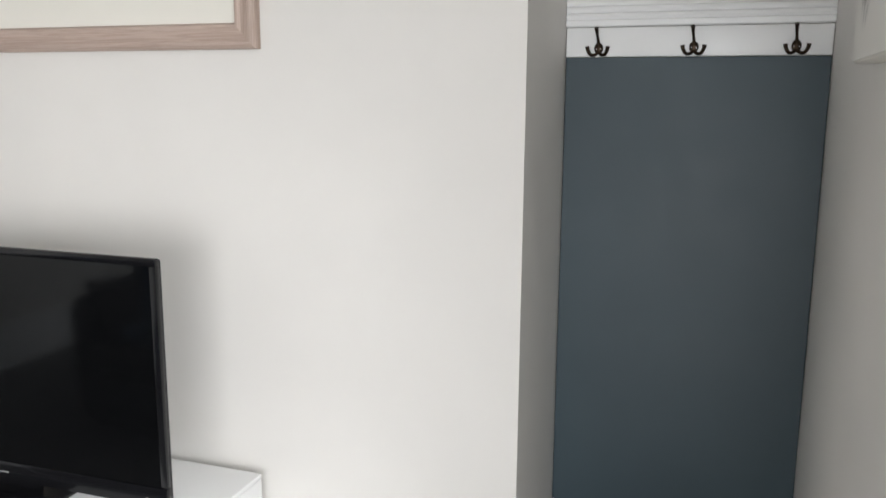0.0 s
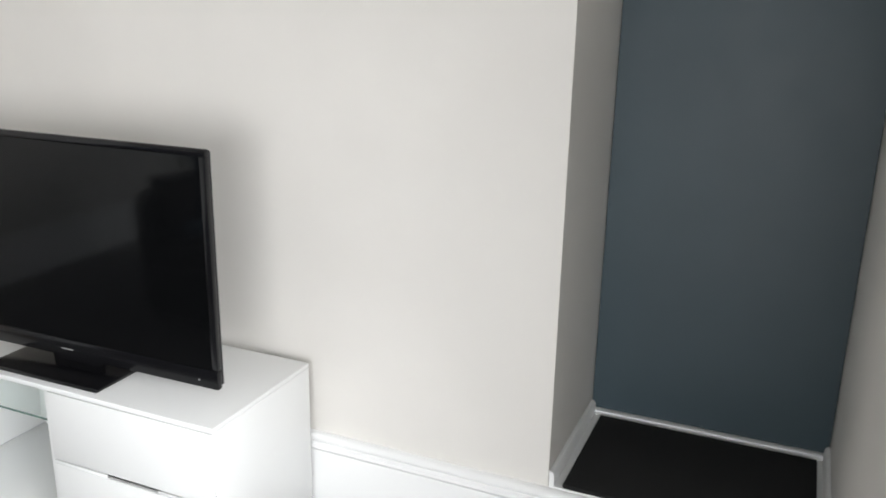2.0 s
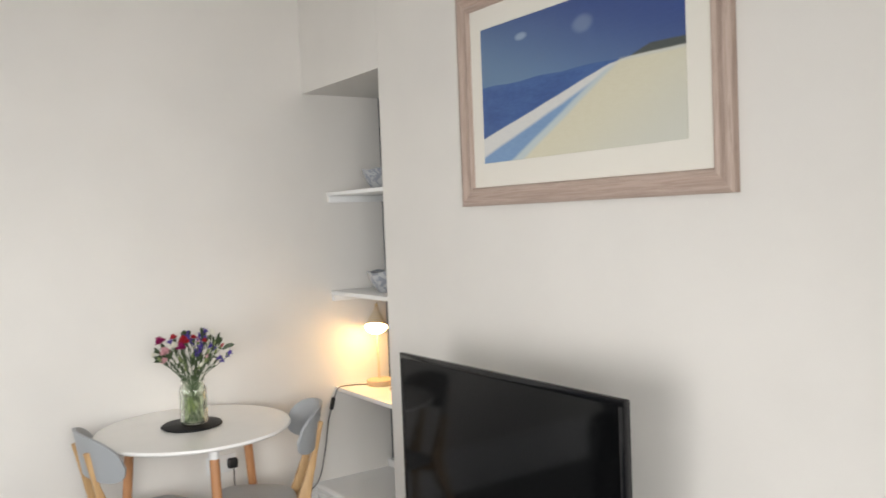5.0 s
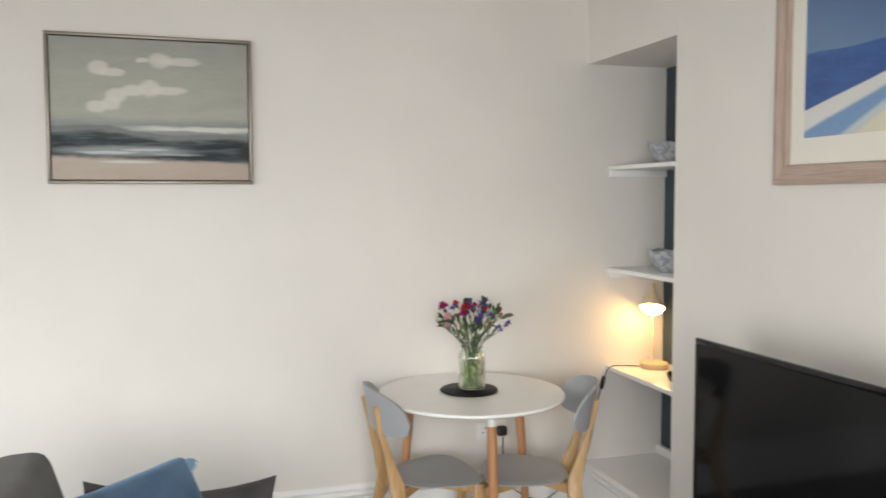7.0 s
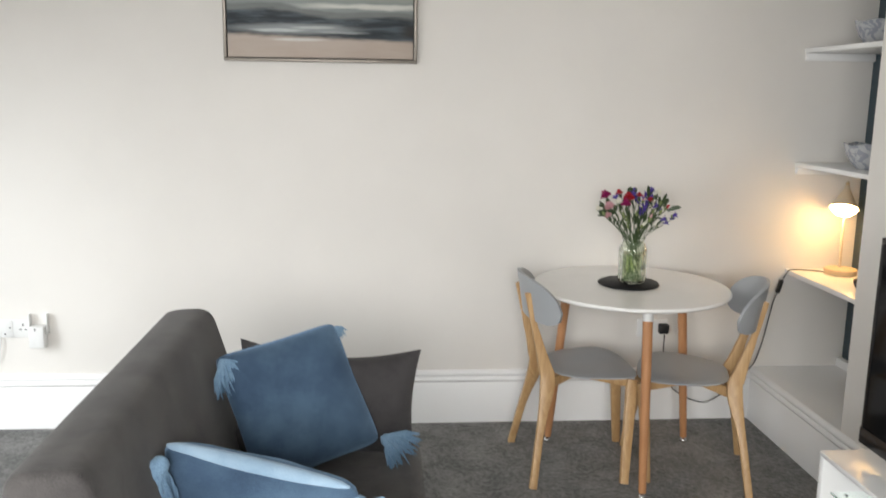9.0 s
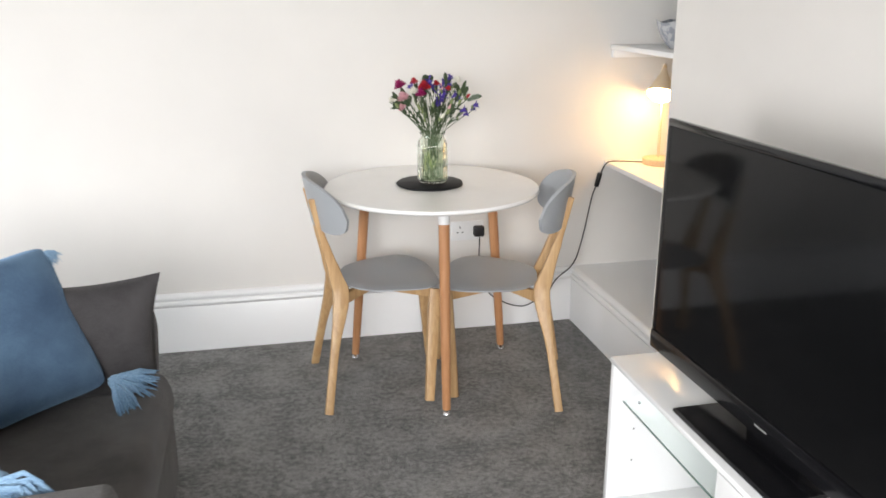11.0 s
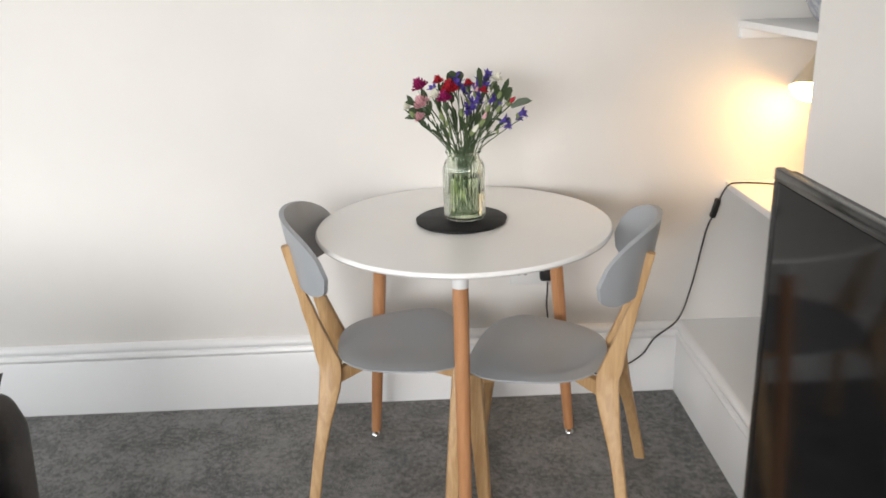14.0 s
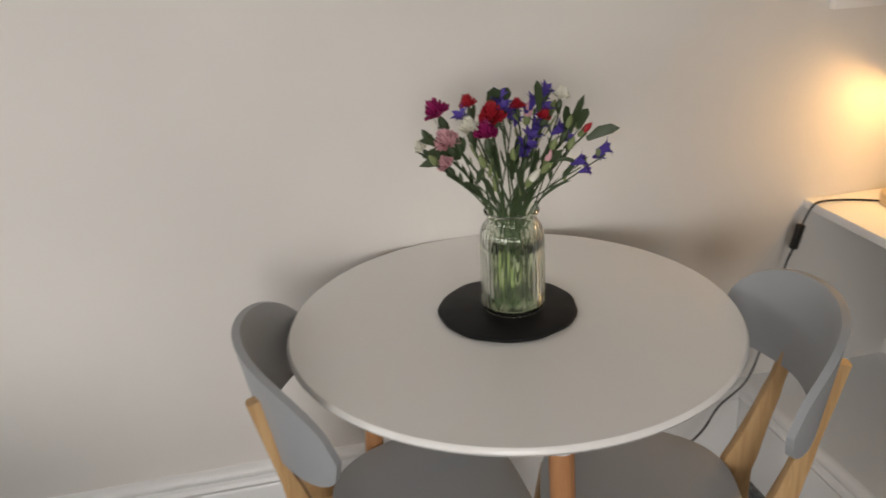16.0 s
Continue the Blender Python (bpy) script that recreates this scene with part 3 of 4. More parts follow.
def desk_lamp():
    lamp = thing("desk_lamp", pose(0.318, -0.125, 0.740), "lit desk lamp with tilted cream shade and wooden base", "desk lamp")
    part("base", lathe([(0, 0), (0.068, 0), (0.0705, 0.003), (0.0705, 0.024), (0.067, 0.028), (0, 0.028)], 40), PALEWOOD, lamp, "round pale wooden base")
    # bell shade tipped down and away from the alcove back, on a bent stem
    way = Vector((-0.27, -0.37, -0.89)).normalized()
    pivot = Vector((0.012, 0.034, 0.394))
    tip = Matrix.Translation(pivot) @ Vector((0, 0, -1)).rotation_difference(way).to_matrix().to_4x4()
    rod = smooth_path([(0.006, 0.020, 0.028), (0.010, 0.032, 0.18), (0.022, 0.054, 0.34), (0.030, 0.062, 0.404), (0.026, 0.054, 0.420), tuple(pivot + Vector((0.001, 0.001, 0.010)))], 6)
    part("stem", tube(rod, 0.0062, 10), SHADEPAINT, lamp, "slim cream stem")
    part("swivel", lathe([(0, 0.006), (0.007, 0.008), (0.0085, 0.016), (0.007, 0.026), (0, 0.028)], 16), BRASS, lamp, "brass swivel joint").matrix_local = tip
    hood = lathe([(0, 0.012), (0.011, 0.010), (0.014, -0.004), (0.021, -0.018), (0.034, -0.045), (0.049, -0.075), (0.063, -0.100), (0.0615, -0.1005), (0.047, -0.076), (0.031, -0.046), (0.017, -0.020), (0, -0.016)], 40)
    part("shade", hood, SHADEPAINT, lamp, "cream bell-shaped shade").matrix_local = tip
    bulb = lathe([(0, -0.136), (0.018, -0.1335), (0.036, -0.126), (0.050, -0.114), (0.0565, -0.101), (0.055, -0.094), (0.044, -0.080), (0.020, -0.050), (0, -0.045)], 36)
    part("bulb", bulb, GLOW, lamp, "glowing opal glass bulb").matrix_local = tip
    return lamp


desk_lamp()


def lamp_cord():
    cord = thing("lamp_cord", pose(0, 0, 0), "thin black lamp flex with an inline switch", "cable")
    run = [(0.262, -0.085, 0.7435), (0.20, -0.055, 0.7440), (0.135, -0.045, 0.7445), (0.108, -0.05, 0.738), (0.085, -0.055, 0.705), (0.063, -0.059, 0.645), (0.045, -0.06, 0.600), (0.032, -0.06, 0.534), (0.006, -0.06, 0.397), (-0.030, -0.06, 0.286), (-0.105, -0.062, 0.222),
           (-0.143, -0.068, 0.170), (-0.19, -0.085, 0.146), (-0.28, -0.115, 0.122), (-0.38, -0.12, 0.155), (-0.450, -0.10, 0.215), (-0.470, -0.066, 0.34), (-0.468, -0.056, 0.40), (-0.467, -0.052, 0.435)]
    part("flex", tube(smooth_path(run, 7), 0.0027, 8), BLACK, cord)
    sw = slab((-0.0095, -0.008, -0.032), (0.0095, 0.008, 0.032), 0.004)
    bmesh.ops.transform(sw, matrix=pose(0.069, -0.057, 0.667, 0, 14, 0), verts=sw.verts)
    part("inline_switch", sw, BLACK, cord, "black rocker switch housing")
    plug = slab((-0.490, -0.050, 0.434), (-0.442, -0.016, 0.482), 0.010, 3)
    part("plug", plug, BLACK, cord, "black three-pin plug")
    return cord


lamp_cord()


def wall_socket(x0, x1, z0, z1, label, gangs):
    s = thing("wall_socket", pose(x0, 0, z0), label, "wall socket")
    w, h = x1 - x0, z1 - z0
    part("face_plate", slab((0, -0.010, 0), (w, -0.0005, h), 0.003), PLASTIC, s)
    for g in gangs:
        for dx, dz, a, b in ((0, 0.060, 0.0022, 0.005), (-0.011, 0.037, 0.004, 0.0022), (0.011, 0.037, 0.004, 0.0022)):
            part("pin_hole", slab((g + dx - a, -0.0112, dz - b), (g + dx + a, -0.0098, dz + b)), DARKHOLE, s)
        part("rocker", slab((g + 0.014, -0.0135, 0.055), (g + 0.024, -0.0095, 0.072), 0.0015), PLASTIC, s)
    return s


wall_socket(-0.585, -0.437, 0.412, 0.498, "white double wall socket under the dining table", (0.040, 0.118))
sock = wall_socket(-3.512, -3.362, 0.432, 0.518, "white double wall socket with a cable behind the sofa", (0.118,))
part("blank_cover", slab((0.004, -0.0128, 0.004), (0.073, -0.0098, 0.082), 0.002), PLASTIC, sock)
for x, z in ((0.015, 0.045), (0.062, 0.047), (0.040, 0.018)):
    part("screw", lathe([(0, 0.0), (0.003, 0.0), (0.003, 0.002), (0, 0.002)], 12), DARKHOLE, sock).matrix_local = pose(x, -0.0128, z, 90)
part("cable", tube(smooth_path([(0.018, -0.010, 0.004), (0.014, -0.016, -0.04), (-0.006, -0.02, -0.085), (-0.05, -0.022, -0.12), (-0.13, -0.03, -0.20), (-0.2, -0.03, -0.4)], 6), 0.003, 8), PLASTIC, sock, "thin white cable")
adaptor = thing("plug_adaptor", pose(-3.358, 0, 0.392), "white plug-in adaptor beside the wall socket", "adaptor")
part("body", slab((0, -0.052, 0), (0.068, -0.008, 0.100), 0.006, 3), PLASTIC, adaptor)
part("bracket", slab((-0.006, -0.03, 0.06), (0.0, -0.0005, 0.15), 0.002), PLASTIC, adaptor)
part("bracket", slab((0.070, -0.03, 0.06), (0.077, -0.0005, 0.15), 0.002), PLASTIC, adaptor)
part("indicator", slab((0.028, -0.0535, 0.082), (0.034, -0.0515, 0.092), 0.0008), DARKHOLE, adaptor)

# ---- pictures ----
pic = thing("seascape_painting", pose(-2.465, -0.036, 1.660), "grey seascape canvas in a slim pewter frame", "painting")
PEWTER = plain("pewter_frame", (0.27, 0.24, 0.21), 0.4, 0.5)
W, H, F = 0.826, 0.622, 0.014
for a, b in (((0, 0, 0), (W, 0.034, F)), ((0, 0, H - F), (W, 0.034, H)), ((0, 0, F + 0.0005), (F, 0.034, H - F - 0.0005)), ((W - F, 0, F + 0.0005), (W, 0.034, H - F - 0.0005))):
    part("frame_rail", slab(a, b, 0.003), PEWTER, pic)
part("shadow_gap", slab((F, 0.022, F), (W - F, 0.034, H - F)), DARKHOLE, pic)
part("canvas", slab((F + 0.004, 0.005, F + 0.004), (W - F - 0.004, 0.0215, H - F - 0.004), 0.002), SEASCAPE, pic, "painted clouds, dark sea and pale shore")

art = thing("beach_picture", pose(0, -2.599, 1.641), "beach print in a limed wooden frame with cream mount", "picture")
W, H, F = 1.184, 0.762, 0.066


def frame_rail(a, b, inward, flip):
    """One mitred length of a scooped frame from corner a to corner b in the wall's plane."""
    prof = [(0, 0), (0, 0.022), (0.006, 0.028), (0.020, 0.030), (0.030, 0.024), (0.044, 0.021), (0.052, 0.025), (0.060, 0.024), (0.066, 0.014), (0.066, 0)]
    bm = bmesh.new()
    along = (Vector(b) - Vector(a)).normalized()
    rows = []
    for end, sgn in ((Vector(a), 1), (Vector(b), -1)):
        rows.append([bm.verts.new(end + Vector(inward) * p + along * sgn * p + Vector((-h - 0.002, 0, 0))) for p, h in prof])
    k = len(prof)
    for i in range(k - 1):
        bm.faces.new((rows[0][i], rows[0][i + 1], rows[1][i + 1], rows[1][i]))
    bm.faces.new((rows[0][0], rows[1][0], rows[1][-1], rows[0][-1]))
    bm.faces.new(rows[0]), bm.faces.new(rows[1])
    return bm


LIMED_UP = wood("limed_ash_upright", (0.55, 0.43, 0.365), (0.38, 0.28, 0.23), (40, 40, 1.6), 0.55)
for a, b, inward, wd in (((0, 0, 0), (0, W, 0), (0, 0, 1), LIMED), ((0, 0, H), (0, W, H), (0, 0, -1), LIMED), ((0, 0, 0), (0, 0, H), (0, 1, 0), LIMED_UP), ((0, W, 0), (0, W, H), (0, -1, 0), LIMED_UP)):
    part("frame_rail", frame_rail(a, b, inward, False), wd, art)
part("mount", slab((-0.011, F - 0.002, F - 0.002), (-0.003, W - F + 0.002, H - F + 0.002)), MATBOARD, art, "cream mount board")
part("print", slab((-0.0145, 0.150, 0.150), (-0.0112, W - 0.132, H - 0.142)), BEACH, art, "blue sea, white surf and pale sand")

# ---- television and its unit ----


def tv_unit():
    u = thing("tv_unit", pose(-0.466, -2.580, 0.0), "white gloss television unit with two drawers and open side", "tv unit")
    D, L, T = 0.429, 1.121, 0.491
    part("top", slab((-0.004, 0, T - 0.015), (D, L, T), 0.002), UNIT, u)
    part("side_panel", slab((0.004, 0.0005, 0.03), (D, 0.020, T - 0.0155), 0.002), UNIT, u)
    part("side_panel", slab((0.0, L - 0.020, 0.03), (D, L, T - 0.0155), 0.002), UNIT, u)
    part("divider", slab((0.004, 0.552, 0.052), (D - 0.012, 0.570, T - 0.0155), 0.002), UNIT, u)
    part("bottom", slab((0.004, 0.0205, 0.03), (D, L - 0.0205, 0.051), 0.002), UNIT, u)
    part("back_panel", slab((D - 0.011, 0.0205, 0.052), (D - 0.002, L - 0.0205, T - 0.0155)), UNIT, u)
    part("plinth", slab((0.04, 0.03, 0.0), (D - 0.02, L - 0.03, 0.0295)), UNIT, u)
    part("shelf", slab((0.035, 0.571, 0.357), (D - 0.02, L - 0.0205, 0.363), 0.0015), SHELFGLASS, u, "clear glass shelf").visible_shadow = False
    part("shelf_edge", slab((0.0325, 0.572, 0.3574), (0.0347, L - 0.021, 0.3628), 0.0006), GLASSEDGE, u, "pale green glass edge")
    for y in (0.576, L - 0.026):
        for x in (0.08, 0.34):
            part("shelf_pin", slab((x - 0.004, y - 0.005, 0.349), (x + 0.004, y + 0.005, 0.3565), 0.001), CHROME, u)
    for y in (L - 0.0206,):
        for z in (0.17, 0.27):
            part("peg_hole", slab((0.07, y - 0.0008, z - 0.002), (0.074, y + 0.0004, z + 0.002)), DARKHOLE, u)
    part("drawer", slab((-0.004, 0.004, 0.272), (0.003, 0.5515, 0.4735), 0.002), UNIT, u)
    dr = part("drawer", slab((-0.004, 0.004, 0.036), (0.003, 0.5515, 0.258), 0.002), UNIT, u)
    for y0, y1 in ((0.004, 0.19), (0.365, 0.5515)):
        part("front_lip", slab((-0.004, y0, 0.2582), (0.003, y1, 0.268), 0.0015), UNIT, dr)
    part("finger_pull", slab((0.0005, 0.1905, 0.2582), (0.0028, 0.3645, 0.264)), CORDGREY, dr, "recessed grey finger pull")
    return u


tv_unit()


def television():
    tv = thing("television", pose(-0.354, -2.006, 0.491, 0, 0, 0.7), "large black flat-screen television on a square stand", "television")
    Y0, Y1, Z0, Z1 = -0.509, 0.515, 0.040, 0.660
    part("case", slab((0.006, Y0 + 0.004, Z0 + 0.004), (0.022, Y1 - 0.004, Z1 - 0.004), 0.006, 3), BLACK, tv)
    part("rear_bulge", slab((0.0225, Y0 + 0.16, Z0 + 0.06), (0.085, Y1 - 0.16, Z1 - 0.16), 0.018, 3), BLACK, tv)
    for a, b in (((-0.0085, Y0, Z1 - 0.018), (0.0055, Y1, Z1)), ((-0.0085, Y0, Z0 + 0.0505), (0.0055, Y0 + 0.018, Z1 - 0.0185)), ((-0.0085, Y1 - 0.018, Z0 + 0.0505), (0.0055, Y1, Z1 - 0.0185)), ((-0.012, Y0, Z0), (0.0055, Y1, Z0 + 0.050))):
        part("bezel", slab(a, b, 0.002), BLACKGLOSS, tv, "glossy black bezel")
    part("screen", slab((-0.0075, Y0 + 0.0183, Z0 + 0.0503), (0.0, Y1 - 0.0183, Z1 - 0.0187)), SCREEN, tv, "dark reflective screen")
    part("badge", slab((-0.0126, -0.022, Z0 + 0.0205), (-0.0121, 0.022, Z0 + 0.0235)), CORDGREY, tv, "small grey maker's badge")
    part("indicator_light", slab((-0.0129, Y0 + 0.055, Z0 + 0.018), (-0.0122, Y0 + 0.060, Z0 + 0.023)), CHROME, tv)
    part("neck", slab((0.012, -0.085, 0.010), (0.040, 0.085, 0.10), 0.006), BLACKGLOSS, tv)
    part("stand", slab((-0.098, -0.182, 0.0), (0.165, 0.220, 0.012), 0.005, 3), BLACKGLOSS, tv, "square black glass stand")
    return tv


television()

# ---- the dining table and chairs ----
CX, CY, TABLE_H, TABLE_R = -0.753, -0.403, 0.757, 0.406


def dining_table():
    t = thing("dining_table", pose(CX, CY, 0), "round white dining table on three beech legs", "dining table")
    r, h = TABLE_R, TABLE_H
    part("tabletop", lathe([(0, h - 0.018), (r - 0.012, h - 0.018), (r - 0.004, h - 0.015), (r, h - 0.009), (r - 0.001, h - 0.004), (r - 0.005, h), (0, h)], 128), TOP, t, "round white laminate top")
    for fx, fy in ((-1.046, -0.236), (-0.426, -0.270), (-0.783, -0.797)):
        foot = Vector((fx - CX, fy - CY, 0.0))
        head = Vector((foot.x * 0.80, foot.y * 0.80, h - 0.0185))
        at = lambda k: foot + (head - foot) * k
        part("leg", tube([at(k) for k in (0.028, 0.20, 0.5, 0.8, 0.935)], [0.0145, 0.0165, 0.0185, 0.0195, 0.0195], 20), BEECH, t)
        part("ferrule", tube([at(0.936), at(0.96), at(1.0)], [0.0205, 0.021, 0.0215], 20), PLASTIC, t, "white painted leg socket")
        part("mount_plate", lathe([(0, -0.004), (0.036, -0.004), (0.038, 0), (0, 0)], 24), PLASTIC, t).matrix_local = Matrix.Translation(head - Vector((0, 0, 0.0)))
        glide = part("foot", lathe([(0, 0), (0.015, 0), (0.0155, 0.004), (0.012, 0.010), (0.007, 0.014), (0.007, 0.023), (0, 0.023)], 20), CHROME, t, "chrome levelling foot")
        glide.matrix_local = Matrix.Translation(foot)
    return t


dining_table()


def plate_shell(outline, thick, lift, bm=None, rings=7):
    """A rounded board: outline(angle) gives the rim, lift(x, y) its height; a soft edge all round."""
    bm = bm or bmesh.new()
    n = 56
    layers = []
    for side in (1, -1):
        rows = []
        for k in range(rings + 1):
            s = k / rings
            row = []
            for i in range(n):
                x, y, cx, cy = outline(2 * math.pi * i / n)
                px, py = cx + (x - cx) * s, cy + (y - cy) * s
                edge = thick / 2 * (1 - max(0, (s - 0.9) / 0.1) ** 2 * 0.75)
                row.append(Vector((px, py, lift(px, py) + side * edge)))
            rows.append(row)
        layers.append(rows)
    grids = []
    for rows in layers:
        c = bm.verts.new(rows[0][0])
        g = [[bm.verts.new(p) for p in row] for row in rows[1:]]
        for i in range(n):
            bm.faces.new((c, g[0][i], g[0][(i + 1) % n]))
        for a, b in zip(g, g[1:]):
            for i in range(n):
                bm.faces.new((a[i], b[i], b[(i + 1) % n], a[(i + 1) % n]))
        grids.append(g)
    a, b = grids[0][-1], grids[1][-1]
    for i in range(n):
        bm.faces.new((a[i], b[i], b[(i + 1) % n], a[(i + 1) % n]))
    return bm


def seat_rim(a):
    """Shield-shaped seat: broad round front, narrower back."""
    c, s = math.cos(a), math.sin(a)
    k = 1 / (abs(c) ** 3.0 + abs(s) ** 3.0) ** (1 / 3.0)
    x = 0.280 + 0.180 * c * k
    wide = 0.158 + 0.058 * min(1, max(0, (x - 0.10) / 0.26)) ** 0.8
    return x, wide * s * k, 0.285, 0.0


def dining_chair(m, left_foot, right_foot):
    ch = thing("dining_chair", m, "grey painted dining chair with pale wooden legs", "chair", "chairs at the dining table")
    part("seat", plate_shell(seat_rim, 0.017, lambda x, y: 0.428 + 0.30 * (y * y) + 0.22 * max(0, 0.20 - x) ** 1.5 - 0.25 * max(0, x - 0.38) ** 1.6), GREY, ch, "smooth grey painted plywood seat")
    # curved backrest, its ends rounded and swept forward
    bm = bmesh.new()
    nu, nv = 40, 12
    R, half = 0.290, 0.86
    faces = []
    for off in (0.0, -0.013):
        g = []
        for i in range(nu + 1):
            a = half * (2 * i / nu - 1)
            q = abs(a) / half
            tall = 0.086 * max(0.0, 1 - q ** 4.2) ** 0.5 + 0.0015
            mid = 0.734 + 0.012 * (1 - q * q) - 0.022 * q * q
            row = []
            for j in range(nv + 1):
                w = 2 * j / nv - 1
                z = mid + tall * w
                lean = -0.16 * (z - 0.70)
                rr = R - off
                row.append(bm.verts.new((0.008 + R - rr * math.cos(a) + lean, rr * math.sin(a) * 0.98, z)))
            g.append(row)
        faces.append(g)
        for i in range(nu):
            for j in range(nv):
                bm.faces.new((g[i][j], g[i + 1][j], g[i + 1][j + 1], g[i][j + 1]))
    f, b = faces
    for i in range(nu):
        for j in (0, nv):
            bm.faces.new((f[i][j], f[i + 1][j], b[i + 1][j], b[i][j]))
    for i in (0, nu):
        for j in range(nv):
            bm.faces.new((f[i][j], f[i][j + 1], b[i][j + 1], b[i][j]))
    part("backrest", bm, GREY, ch, "curved grey painted backrest")
    for s in (-1, 1):
        line = smooth_path([(0.010, s * 0.230, 0.0), (0.045, s * 0.172, 0.21), (0.083, s * 0.112, 0.395), (0.070, s * 0.100, 0.47), (0.028, s * 0.096, 0.62), (-0.006, s * 0.094, 0.765)], 5)
        n = len(line)
        size = []
        for i, p in enumerate(line):
            z = p.z
            d = 0.030 + 0.030 * math.exp(-((z - 0.405) / 0.11) ** 2) - (0.006 if z > 0.6 else 0)
            size.append((d, 0.027 - (0.003 if z > 0.55 else 0)))
        part("back_leg", beam(line, size, (1, 0, 0), 0.22), OAK, ch)
        fx, fy = left_foot if s > 0 else right_foot
        front = [(fx, fy, 0.0), (fx * 0.55 + 0.195, fy * 0.55 + s * 0.049, 0.19), (0.434, s * 0.110, 0.402)]
        part("front_leg", beam(front, [(0.033, 0.029), (0.040, 0.031), (0.047, 0.032)], (1, 0, 0), 0.22), OAK, ch)
        rail = [(0.090, s * 0.108, 0.392), (0.225, 0, 0.402 - 0.002 * s), (0.420, -s * 0.108, 0.392)]
        part("cross_rail", beam(rail, [(0.044, 0.021), (0.030, 0.021), (0.040, 0.021)], (0, 0, 1), 0.15), OAK, ch)
    return ch


dining_chair(pose(-1.214, -0.474, 0, 0, 0, 2), (0.486, 0.200), (0.387, -0.213))
dining_chair(pose(-0.298, -0.642, 0, 0, 0, 162), (0.398, 0.150), (0.500, -0.190))

# ---- vase of flowers ----
BX, BY = -0.757, -0.386
disc = lathe([(0, 0), (0.121, 0), (0.1255, 0.003), (0.126, 0.008), (0.122, 0.011), (0, 0.011)], 72)
for v in disc.verts:
    a = math.atan2(v.co.y, v.co.x)
    v.co.xy *= 1 + 0.008 * math.sin(7 * a) + 0.006 * math.sin(13 * a + 1)
d = link("table_mat", disc, SLATEDISC)
d.matrix_world = pose(BX, BY, TABLE_H)
tagged(d, "round black slate mat on the dining table", "table mat")

VX, VY, VZ = -0.748, -0.394, TABLE_H + 0.011


def vase():
    v = thing("glass_vase", pose(VX, VY, VZ), "ribbed clear glass jar vase half filled with water", "vase")
    outer = [(0, 0), (0.046, 0.0), (0.0525, 0.004, 0.3), (0.0555, 0.012, 1), (0.0558, 0.05, 1), (0.0558, 0.10, 1), (0.0556, 0.135, 1), (0.0545, 0.148, 0.8), (0.0505, 0.160, 0.5), (0.0455, 0.168, 0.1), (0.0430, 0.173), (0.0432, 0.178), (0.0475, 0.183), (0.0490, 0.187), (0.0475, 0.190),
             (0.0440, 0.189), (0.0402, 0.181), (0.0402, 0.171), (0.0440, 0.164), (0.0480, 0.157), (0.0518, 0.146), (0.0528, 0.135), (0.0530, 0.05), (0.0526, 0.014), (0.048, 0.009), (0, 0.008)]
    part("jar", lathe(outer, 168, 34, 0.0013), VASEGLASS, v).visible_shadow = False
    part("water", lathe([(0, 0.0085), (0.0478, 0.0095), (0.0522, 0.0145), (0.0524, 0.06), (0.0524, 0.122), (0, 0.122)], 48), WATER, v, "clear water").visible_shadow = False
    return v


vase()
RIGHT, AWAY = Vector((0.985, -0.174, 0)), Vector((0.174, 0.985, 0))


def carnation(bm, p, r, up, rng):
    """Ruffled head of layered frilled petals."""
    up = up.normalized()
    q = up.to_track_quat("Z", "Y").to_matrix()
    for layer in range(4):
        rr, cup = r * (1 - 0.2 * layer), 0.12 + 0.42 * layer
        n, turn = 22, rng.random() * 6
        c = bm.verts.new(Vector(p) + q @ Vector((0, 0, -0.35 * r + 0.1 * r * layer)))
        ring, mid = [], []
        for i in range(n):
            a = turn + 2 * math.pi * i / n
            wave = (1 if i % 2 else -1) * 0.13 * r + rng.uniform(-0.07, 0.07) * r
            k = rr * (1 + 0.10 * math.sin(5 * a) + rng.uniform(-0.06, 0.06))
            ring.append(bm.verts.new(Vector(p) + q @ Vector((k * math.cos(a), k * math.sin(a), cup * r * 0.75 + wave))))
            mid.append(bm.verts.new(Vector(p) + q @ Vector((0.5 * k * math.cos(a), 0.5 * k * math.sin(a), 0.2 * cup * r - 0.1 * r + 0.3 * wave))))
        for i in range(n):
            j = (i + 1) % n
            bm.faces.new((c, mid[i], mid[j])), bm.faces.new((mid[i], ring[i], ring[j], mid[j]))
    return bm


def star(bm, p, r, way, rng):
    """Small six-petalled trumpet flower opening along way."""
    way = way.normalized()
    q = way.to_track_quat("Z", "Y").to_matrix()
    for i in range(6):
        a = 2 * math.pi * i / 6 + rng.uniform(-0.15, 0.15)
        e = Vector((math.cos(a), math.sin(a), 0))
        pts = [Vector(p) + q @ (e * r * f + Vector((0, 0, r * g))) for f, g in ((0.08, -0.9), (0.2, -0.3), (0.55, 0.25), (1.0, 0.45))]
        blade(pts, r * 0.30, bm, q @ Vector((0, 0, 1)))
    return bm


def bud(bm, p, r, way):
    way = way.normalized()
    return tube([Vector(p) + way * r * k for k in (-1.6, -1.0, 0.0, 0.9, 1.7)], [r * 0.25, r * 0.75, r * 0.85, r * 0.6, r * 0.08], 8, bm)


